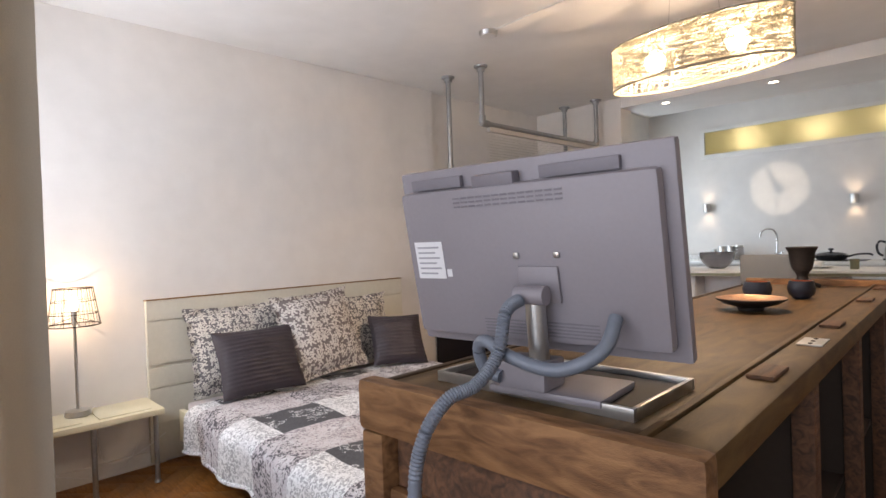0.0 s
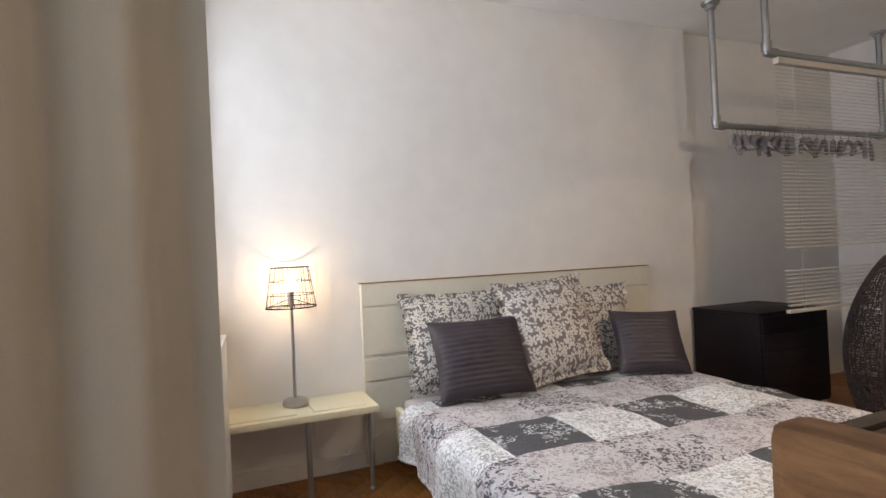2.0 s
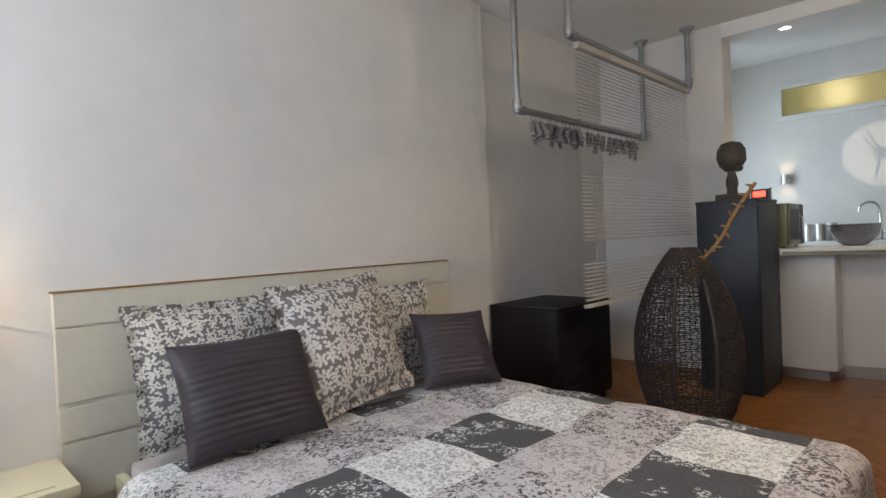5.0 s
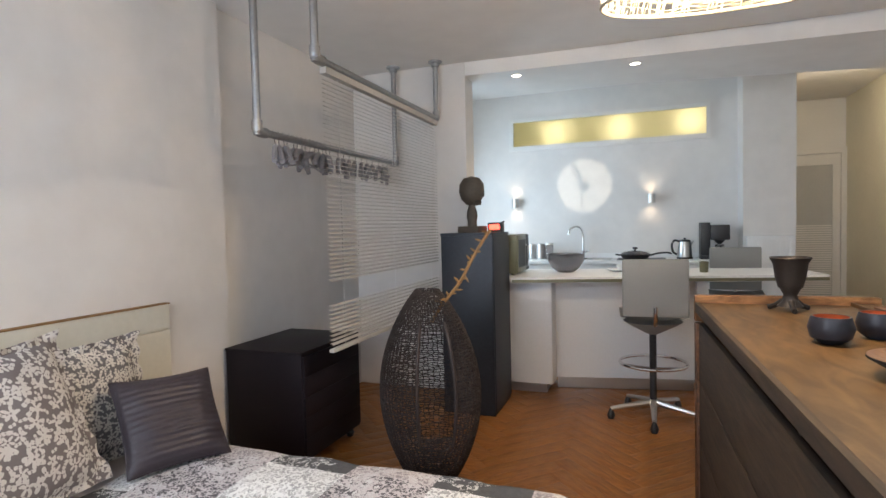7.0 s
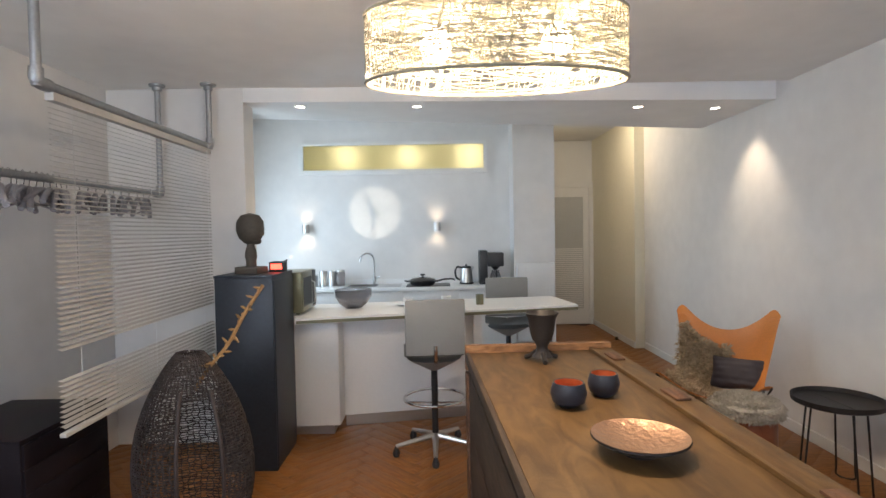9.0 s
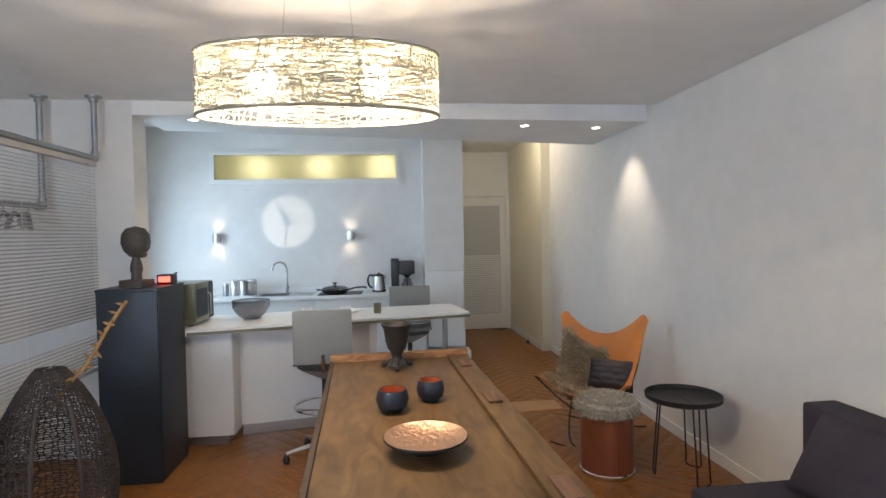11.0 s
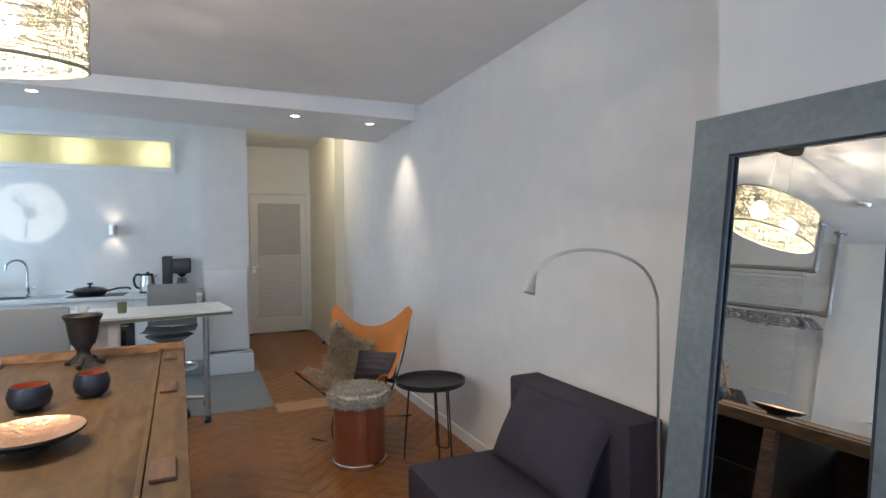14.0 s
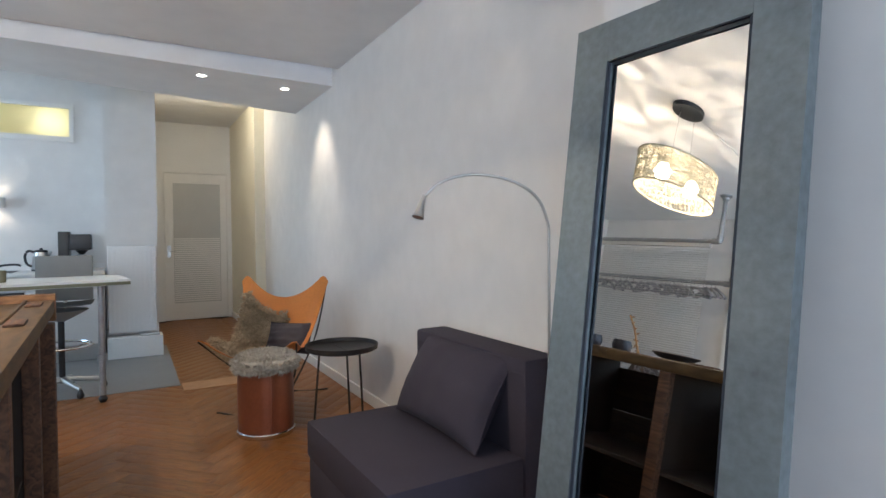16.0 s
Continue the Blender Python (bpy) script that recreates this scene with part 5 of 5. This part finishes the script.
TT = pose(0, -0.01, 0.285, 11, 0, 0)      # panel leans back, its screen tipped up
hw, hh = 0.312, 0.202
part("panel", box(B(), -hw, hw, 0.0, 0.03, -hh, hh, 0.008, TT), SILVER, tv)
part("screen", box(B(), -hw + 0.015, hw - 0.015, 0.0302, 0.032, -hh + 0.015, hh - 0.015, 0, TT), BLACK, tv)
bk = B()
box(bk, -hw + 0.02, hw - 0.022, -0.035, 0.001, -hh + 0.03, hh - 0.045, 0.012, TT)
part("back_housing", bk, SILVER, tv)
for x0, x1 in ((-0.27, -0.13), (0.06, 0.22)):
    part("upper_vent", box(B(), x0, x1, -0.014, -0.0005, hh - 0.043, hh - 0.018, 0.003, TT), SILVERDK, tv)
part("carry_grip", box(B(), -0.09, 0.01, -0.03, -0.0005, hh - 0.05, hh - 0.022, 0.004, TT), SILVERDK, tv)
for r in range(3):
    for k in range(13):
        part("vent_slot", box(B(), -0.14 + k * 0.02, -0.124 + k * 0.02, -0.0366, -0.0355, hh - 0.085 + r * 0.009, hh - 0.081 + r * 0.009, 0, TT), SILVERDK, tv)
for r in range(5):
    part("lower_vent", box(B(), -0.10, 0.16, -0.0366, -0.0355, -hh + 0.045 + r * 0.007, -hh + 0.048 + r * 0.007, 0, TT), SILVERDK, tv)
lb_ = part("paper_label", box(B(), -0.27, -0.19, -0.0362, -0.0354, -0.04, 0.045, 0, TT), PAPER, tv, "white printed label")
for k in range(6):
    part("print_line", box(B(), -0.262, -0.20 - 0.012 * (k % 2), -0.0366, -0.0363, 0.03 - k * 0.012, 0.034 - k * 0.012, 0, TT), INK, lb_)
part("small_label", box(B(), -0.185, -0.172, -0.0362, -0.0354, -0.035, -0.018, 0, TT), PAPER, tv)
mp_ = part("mount_plate", box(B(), 0.0, 0.09, -0.043, -0.0355, -0.085, -0.01, 0.004, TT), SILVER, tv)
for x in (0.0, 0.09):
    part("bolt", box(B(), x - 0.006, x + 0.006, -0.041, -0.0362, 0.006, 0.018, 0.002, TT), BRUSHED, mp_)
part("hinge", tube(B(), [(0.01, -0.068, 0.212), (0.075, -0.068, 0.212)], 0.019, 16), SILVER, tv)
part("neck", tube(B(), [(0.045, -0.045, 0.06), (0.045, -0.058, 0.205)], 0.02, 18), BRUSHED, tv, "brushed metal neck")
part("neck_block", box(B(), -0.03, 0.075, -0.085, 0.0, 0.028, 0.085, 0.006), SILVER, tv)
part("foot_plate", box(B(), -0.06, 0.18, -0.075, 0.10, 0.012, 0.028, 0.006), SILVER, tv)
solo("cable_hose", tube(B(), [p + Vector((0, 0, 0)) for p in smooth_arc([TVM @ Vector(q) for q in ((0.20, -0.04, 0.175), (0.19, -0.085, 0.12), (0.12, -0.115, 0.085), (0.03, -0.125, 0.10), (-0.03, -0.12, 0.125), (-0.06, -0.105, 0.105), (-0.055, -0.09, 0.06), (-0.02, -0.088, 0.05))], 8)], 0.013, 10), HOSE, "loop of ribbed grey cable hose behind the screen", "cable hose")
hose = smooth_arc([TVM @ Vector(q) for q in ((0.03, -0.09, 0.205), (0.02, -0.125, 0.185), (0.015, -0.15, 0.11), (0.0, -0.20, 0.062), (-0.03, -0.25, 0.04), (-0.06, -0.285, -0.03), (-0.075, -0.295, -0.15), (-0.08, -0.30, -0.5), (-0.08, -0.29, -0.93), (-0.06, -0.24, -0.995))], 26)
solo("cable_hose", tube(B(), hose, [0.0135 if i % 2 else 0.0115 for i in range(len(hose))], 10), HOSE, "long ribbed grey cable hose hanging over the bench end", "cable hose")

# dishes on the bench
pt = thing("copper_plate", pose(-0.55, 3.05, BZ), "wide hammered copper plate with a dark underside", "plate")
part("dish", lathe(B(), [(0, 0.024), (0.05, 0.026), (0.10, 0.036), (0.130, 0.05), (0.131, 0.047), (0.10, 0.028), (0.05, 0.015), (0.046, 0.0), (0, 0.0)], 48), IRON, pt)
part("copper_face", lathe(B(), [(0, 0.027), (0.05, 0.0295), (0.10, 0.0395), (0.129, 0.0525)], 48), HAMMERED, pt, "hammered copper inside")
for x, y, s in ((-0.645, 3.46, 0.96), (-0.49, 3.57, 0.88)):
    bw = thing("lacquer_bowl", pose(x, y, BZ), "small round dark bowl with an orange inside", "bowl", "bowls on the workbench")
    part("outside", lathe(B(), [(0, 0), (0.03 * s, 0), (0.058 * s, 0.02), (0.066 * s, 0.05), (0.056 * s, 0.085), (0.052 * s, 0.085), (0.05 * s, 0.084)], 32), BOWLDK, bw)
    part("inside", lathe(B(), [(0, 0.02), (0.04 * s, 0.03), (0.055 * s, 0.055), (0.0505 * s, 0.0845)], 32), ORANGELAC, bw, "orange lacquered inside")
gc = thing("iron_goblet", pose(-0.61, 4.12, BZ), "dark cast iron goblet on three feet", "goblet")
part("cup", lathe(B(), [(0, 0.095), (0.045, 0.10), (0.056, 0.14), (0.064, 0.20), (0.078, 0.225), (0.075, 0.229), (0.058, 0.205), (0.048, 0.145), (0, 0.115)], 28), IRON, gc)
part("stem", lathe(B(), [(0.05, 0.022), (0.03, 0.045), (0.026, 0.07), (0.04, 0.1)], 20), IRON, gc)
for k in range(3):
    a = 2 * math.pi * k / 3 + 0.5
    part("foot", tube(B(), smooth_arc([(0.03 * math.cos(a), 0.03 * math.sin(a), 0.04), (0.06 * math.cos(a), 0.06 * math.sin(a), 0.02), (0.085 * math.cos(a), 0.085 * math.sin(a), 0.011)], 4), [0.014, 0.013, 0.012, 0.011, 0.011, 0.011, 0.011, 0.011, 0.011], 8), IRON, gc)


# ---- sitting corner ----
def fur_on(name, bm_base, mat, parent, count, length, seed, label=""):
    """Tufts of wool over a base mesh, as thin tapering blades."""
    rr = random.Random(seed)
    bm_base.faces.ensure_lookup_table()
    bmesh.ops.recalc_face_normals(bm_base, faces=bm_base.faces[:])
    out = B()
    areas = [f.calc_area() for f in bm_base.faces]
    for f in rr.choices(list(bm_base.faces), weights=areas, k=count):
        w = [rr.random() for _ in f.verts]
        p = sum((v.co * a for v, a in zip(f.verts, w)), Vector()) / sum(w)
        d = (f.normal + Vector((rr.gauss(0, 0.55), rr.gauss(0, 0.55), rr.gauss(-0.15, 0.5)))).normalized()
        sd_ = d.cross(Vector((rr.random(), rr.random(), rr.random()))).normalized() * 0.005
        ln = length * rr.uniform(0.6, 1.25)
        bend = Vector((rr.gauss(0, 0.4), rr.gauss(0, 0.4), rr.gauss(-0.2, 0.3))) * ln * 0.4
        a, b, c, e = out.verts.new(p - sd_), out.verts.new(p + sd_), out.verts.new(p + d * ln * 0.6 + sd_ * 0.7), out.verts.new(p + d * ln + bend)
        out.faces.new((a, b, c))
        out.faces.new((a, c, e))
    base = part(name, bm_base, mat, parent, label)
    tuft = part("wool", out, mat, parent)
    tagged(tuft, kind="stuff")
    return base


CHM = pose(1.05, 5.70, 0, 0, 0, -35.6)


def sling(u, v):
    a = 2 * u - 1
    ctr = smooth_arc([(0, -0.40, 0.42), (0, -0.18, 0.335), (0, 0.06, 0.315), (0, 0.20, 0.48), (0, 0.26, 0.80)], 6)
    edge = smooth_arc([(0.37, -0.43, 0.56), (0.315, -0.2, 0.475), (0.29, 0.0, 0.475), (0.325, 0.18, 0.68), (0.375, 0.31, 1.0)], 6)
    k = v * (len(ctr) - 1)
    i = min(int(k), len(ctr) - 2)
    c, e = ctr[i].lerp(ctr[i + 1], k - i), edge[i].lerp(edge[i + 1], k - i)
    s = min(1, abs(a) / 0.92) ** 2.1
    ear = max(0, abs(a) - 0.80) / 0.20
    drop = 0.075 * ear * ear * max(0, (v - 0.75) / 0.25) ** 2
    wide = e.x * a * (1 - 0.12 * (1 - abs(a)) * abs(a))
    return Vector((wide, c.y + (e.y - c.y) * s - drop * 0.3, c.z + (e.z - c.z) * s - drop))


def butterfly_chair():
    o = thing("butterfly_chair", CHM, "tan leather butterfly chair on a thin steel frame", "chair")
    part("sling", slab(B(), sling, 36, 40, 0.006), LEATHER, o)
    for s in (-1, 1):
        for v, y0 in ((0, -0.44), (1, 0.315)):
            part("corner_pocket", slab(B(), lambda u, w, s=s, v=v: sling((1 - 0.10 * u) if s > 0 else 0.10 * u, 0.07 * w if v == 0 else 1 - 0.07 * w) + Vector((0, -0.006, 0.003)), 4, 4, 0.004), LEATHER, o)
        part("frame_rod", tube(B(), smooth_arc([(s * 0.365, -0.43, 0.548), (s * 0.20, -0.05, 0.22), (-s * 0.05, 0.27, 0.012), (-s * 0.34, 0.34, 0.012)], 6), 0.007, 8), IRON, o)
        part("frame_rod", tube(B(), smooth_arc([(s * 0.352, 0.318, 0.935), (s * 0.25, 0.22, 0.40), (s * 0.12, -0.30, 0.012), (-s * 0.28, -0.34, 0.012)], 6), 0.007, 8), IRON, o)
    return o


butterfly_chair()
sk_ = thing("sheepskin", CHM, "shaggy brown-grey sheepskin thrown over the leather chair", "sheepskin")


def skin(u, v):
    p = sling(0.03 + 0.50 * u + 0.04 * math.sin(7 * v), 0.10 + 0.76 * v)
    return p + Vector((0.02 * noise.noise((u * 4, v * 4, 0)), -0.025, 0.028 + 0.02 * noise.noise((u * 5, v * 5, 3))))


fur_on("hide", slab(B(), skin, 16, 24, 0.02), FUR, sk_, 16000, 0.042, 21)
pillow("cushion", 0.38, 0.26, 0.12, CUSHION, CHM @ pose(0.10, 0.04, 0.375, 0, 0, -4) @ pose(0, 0, 0, -30, 0, 0), "small black satin cushion on the leather chair", 0, 0.05, "cushions on seats")

dm_ = thing("drum_stool", pose(0.86, 5.03, 0), "copper-coloured drum stool with a metal base ring", "stool")
part("drum", lathe(B(), [(0, 0.035), (0.178, 0.035), (0.180, 0.22), (0.178, 0.445), (0, 0.446)], 48), COPPER, dm_)
part("base_ring", lathe(B(), [(0, 0), (0.182, 0), (0.187, 0.008), (0.187, 0.03), (0.181, 0.036), (0, 0.036)], 48), CHROME, dm_, "shiny metal base ring")
part("top_ring", ring(B(), (0, 0, 0.442), 0.179, 0.179, 0.006, 48, 6), COPPER, dm_)
part("seam", box(B(), -0.006, 0.006, -0.183, -0.176, 0.04, 0.44, 0.002), COPPER, dm_)
ft = thing("sheepskin_pad", pose(0.86, 5.03, 0.446), "shaggy grey sheepskin pad on the drum stool", "seat pad")
fp = lathe(B(), [(0, 0.0), (0.19, -0.02), (0.212, 0.015), (0.20, 0.055), (0.13, 0.082), (0, 0.088)], 40)
fur_on("pad", fp, FURGREY, ft, 9000, 0.024, 22)

st_ = thing("tray_table", pose(1.34, 4.88, 0), "round dark metal tray table on bent rod legs", "side table")
part("tray", lathe(B(), [(0, 0.525), (0.228, 0.525), (0.245, 0.535), (0.248, 0.565), (0.242, 0.565), (0.237, 0.539), (0.223, 0.532), (0, 0.532)], 48), IRON, st_)
part("centre_seam", box(B(), -0.002, 0.002, -0.2, 0.2, 0.532, 0.5345), IRON, st_)
for k in range(3):
    a = 2 * math.pi * k / 3 + 0.7
    c, s = math.cos(a), math.sin(a)
    p = lambda r, w, z: (r * c - w * s, r * s + w * c, z)
    part("leg", tube(B(), smooth_arc([p(0.15, -0.05, 0.526), p(0.185, -0.05, 0.10), p(0.19, -0.045, 0.012), p(0.19, 0.045, 0.012), p(0.185, 0.05, 0.10), p(0.15, 0.05, 0.526)], 5), 0.006, 8), IRON, st_)

SFM = pose(1.20, 3.455, 0, 0, 0, 1)
sf = thing("sofa", SFM, "low charcoal upholstered armless easy chair sofa", "sofa")
part("base", box(B(), -0.37, 0.41, -0.455, 0.455, 0.03, 0.235, 0.02), SOFA, sf)
part("seat_cushion", box(B(), -0.38, 0.23, -0.457, 0.457, 0.2355, 0.41, 0.022), SOFA, sf)
part("backrest", box(B(), 0.23, 0.42, -0.46, 0.46, 0.2355, 0.80, 0.022), SOFA, sf)
part("back_seam", box(B(), 0.227, 0.23, -0.44, 0.44, 0.735, 0.741), SOFA, sf)
for x in (-0.32, 0.35):
    for y in (-0.4, 0.4):
        part("foot", box(B(), x - 0.02, x + 0.02, y - 0.02, y + 0.02, 0, 0.031), BLACK, sf)
pillow("cushion", 0.72, 0.42, 0.21, SOFA, SFM @ pose(0.06, 0.0, 0.42, 0, 0, 0) @ pose(0, 0, 0, 0, 0, -90) @ pose(0, 0, 0, -29, 0, 0), "large charcoal back cushion leaning on the sofa", 0, 0, "cushions on seats")

rl = thing("reading_lamp", pose(1.39, 2.80, 0), "slim steel gooseneck reading lamp, unlit", "floor lamp")
part("base", lathe(B(), [(0, 0), (0.068, 0), (0.07, 0.01), (0.02, 0.016), (0, 0.016)], 28), BRUSHED, rl)
arm = smooth_arc([(0, 0, 0.012), (0, 0, 0.6), (0, 0.0, 1.22), (-0.008, 0.004, 1.36), (-0.055, 0.025, 1.45), (-0.15, 0.07, 1.502), (-0.27, 0.11, 1.512), (-0.37, 0.14, 1.482), (-0.425, 0.155, 1.43)], 8)
part("gooseneck", tube(B(), arm, 0.0055, 10), BRUSHED, rl)
hv = Vector((-0.03, -0.01, -0.075)).normalized()
hp = Vector(arm[-1])
part("head", tube(B(), [hp - hv * 0.01, hp + hv * 0.015, hp + hv * 0.05, hp + hv * 0.075], [0.007, 0.010, 0.015, 0.021], 18), BRUSHED, rl)

# leaning mirror: local x along its width, z up the frame
MW, MH, FW = 0.645, 1.93, 0.12
MM = pose(1.024, 2.515, 0.0, 0, 0, -85.6) @ pose(0, 0, 0, -7.7, 0, 0)
mr = thing("floor_mirror", MM, "tall mirror in a broad zinc-grey frame leaning on the wall", "mirror")
part("frame_stile", box(B(), 0, FW, 0, 0.045, 0, MH), ZINC, mr)
part("frame_stile", box(B(), MW - FW, MW, 0, 0.045, 0, MH), ZINC, mr)
part("frame_rail", box(B(), FW + 0.0005, MW - FW - 0.0005, 0.0, 0.044, 0, FW), ZINC, mr)
part("frame_rail", box(B(), FW + 0.0005, MW - FW - 0.0005, 0.0, 0.044, MH - FW, MH), ZINC, mr)
part("mirror_glass", box(B(), FW + 0.0005, MW - FW - 0.0005, 0.02, 0.026, FW, MH - FW), MIRROR, mr, "clear mirror glass")
part("backing", box(B(), FW * 0.5, MW - FW * 0.5, 0.0455, 0.05, FW * 0.5, MH - FW * 0.5), DARKLAC, mr)
bead = B()
tube(bead, [(FW + 0.004, 0.006, FW + 0.004), (MW - FW - 0.004, 0.006, FW + 0.004), (MW - FW - 0.004, 0.006, MH - FW - 0.004), (FW + 0.004, 0.006, MH - FW - 0.004)], 0.005, 6, True)
part("inner_bead", bead, BLUESTEEL, mr)


# ---- herringbone parquet, last ----
def parquet():
    fl = bpy.data.objects["floor"]
    L_, W_ = 0.60, 0.115
    blocks = []
    for turn in (0, 1):
        bm = box(B(), 0.0004, L_ - 0.0004, 0.0004, W_ - 0.0004, -0.013, 0.0, 0.0008)
        o = mesh_object("plank_mould", bm, OAK)
        blocks.append(o.data)
        bpy.data.objects.remove(o)
    near, rest = [], []
    n = int(L_ / W_)
    C45 = Matrix.Rotation(radians(45), 4, "Z")
    for i in range(-60, 70):
        for j in range(-14, 24):
            # each step along i shifts by one width on both axes; j repeats the zigzag
            for kind in (0, 1):
                bx, by = i * W_ + j * L_, i * W_ - j * L_
                m = Matrix.Translation((bx, by, 0)) if kind == 0 else Matrix.Translation((bx + W_, by + W_ - 0.0, 0)) @ Matrix.Rotation(radians(90), 4, "Z")
                w = Matrix.Translation((-1.2, 4.0, 0)) @ C45 @ m
                c = w @ Vector((L_ / 2, W_ / 2, 0))
                if not (XL - 0.15 < c.x < XR + 0.2 and -0.75 < c.y < 10.85):
                    continue
                if c.y > 6.95 and c.x < 0.05:
                    continue
                seen = (-2.3 < c.x < -0.9 and 4.2 < c.y < 6.0) or (-0.1 < c.x < 1.2 and 3.6 < c.y < 6.2)
                (near if seen and len(near) < 300 else rest).append((w, blocks[0]))
    for w, me in near:
        o = new("parquet_block", me)
        o.matrix_world = w
        o.parent = fl
    bm = B()
    for w, me in rest:
        k = len(bm.verts)
        bm.from_mesh(me)
        bm.verts.ensure_lookup_table()
        for v in bm.verts[k:]:
            v.co = w @ v.co
    o = mesh_object("parquet_rest", bm, OAK_REST, False)
    o.parent = fl
    tagged(o, "oak herringbone parquet blocks", kind="stuff")


OAK_REST = OAK.copy()
OAK_REST.name = "oak_parquet_field"
nt_ = OAK_REST.node_tree
geo = nt_.nodes.new("ShaderNodeNewGeometry")
for lk in list(nt_.links):
    if lk.from_node.type == "OBJECT_INFO":
        nt_.links.new(geo.outputs["Random Per Island"], lk.to_socket)
parquet()
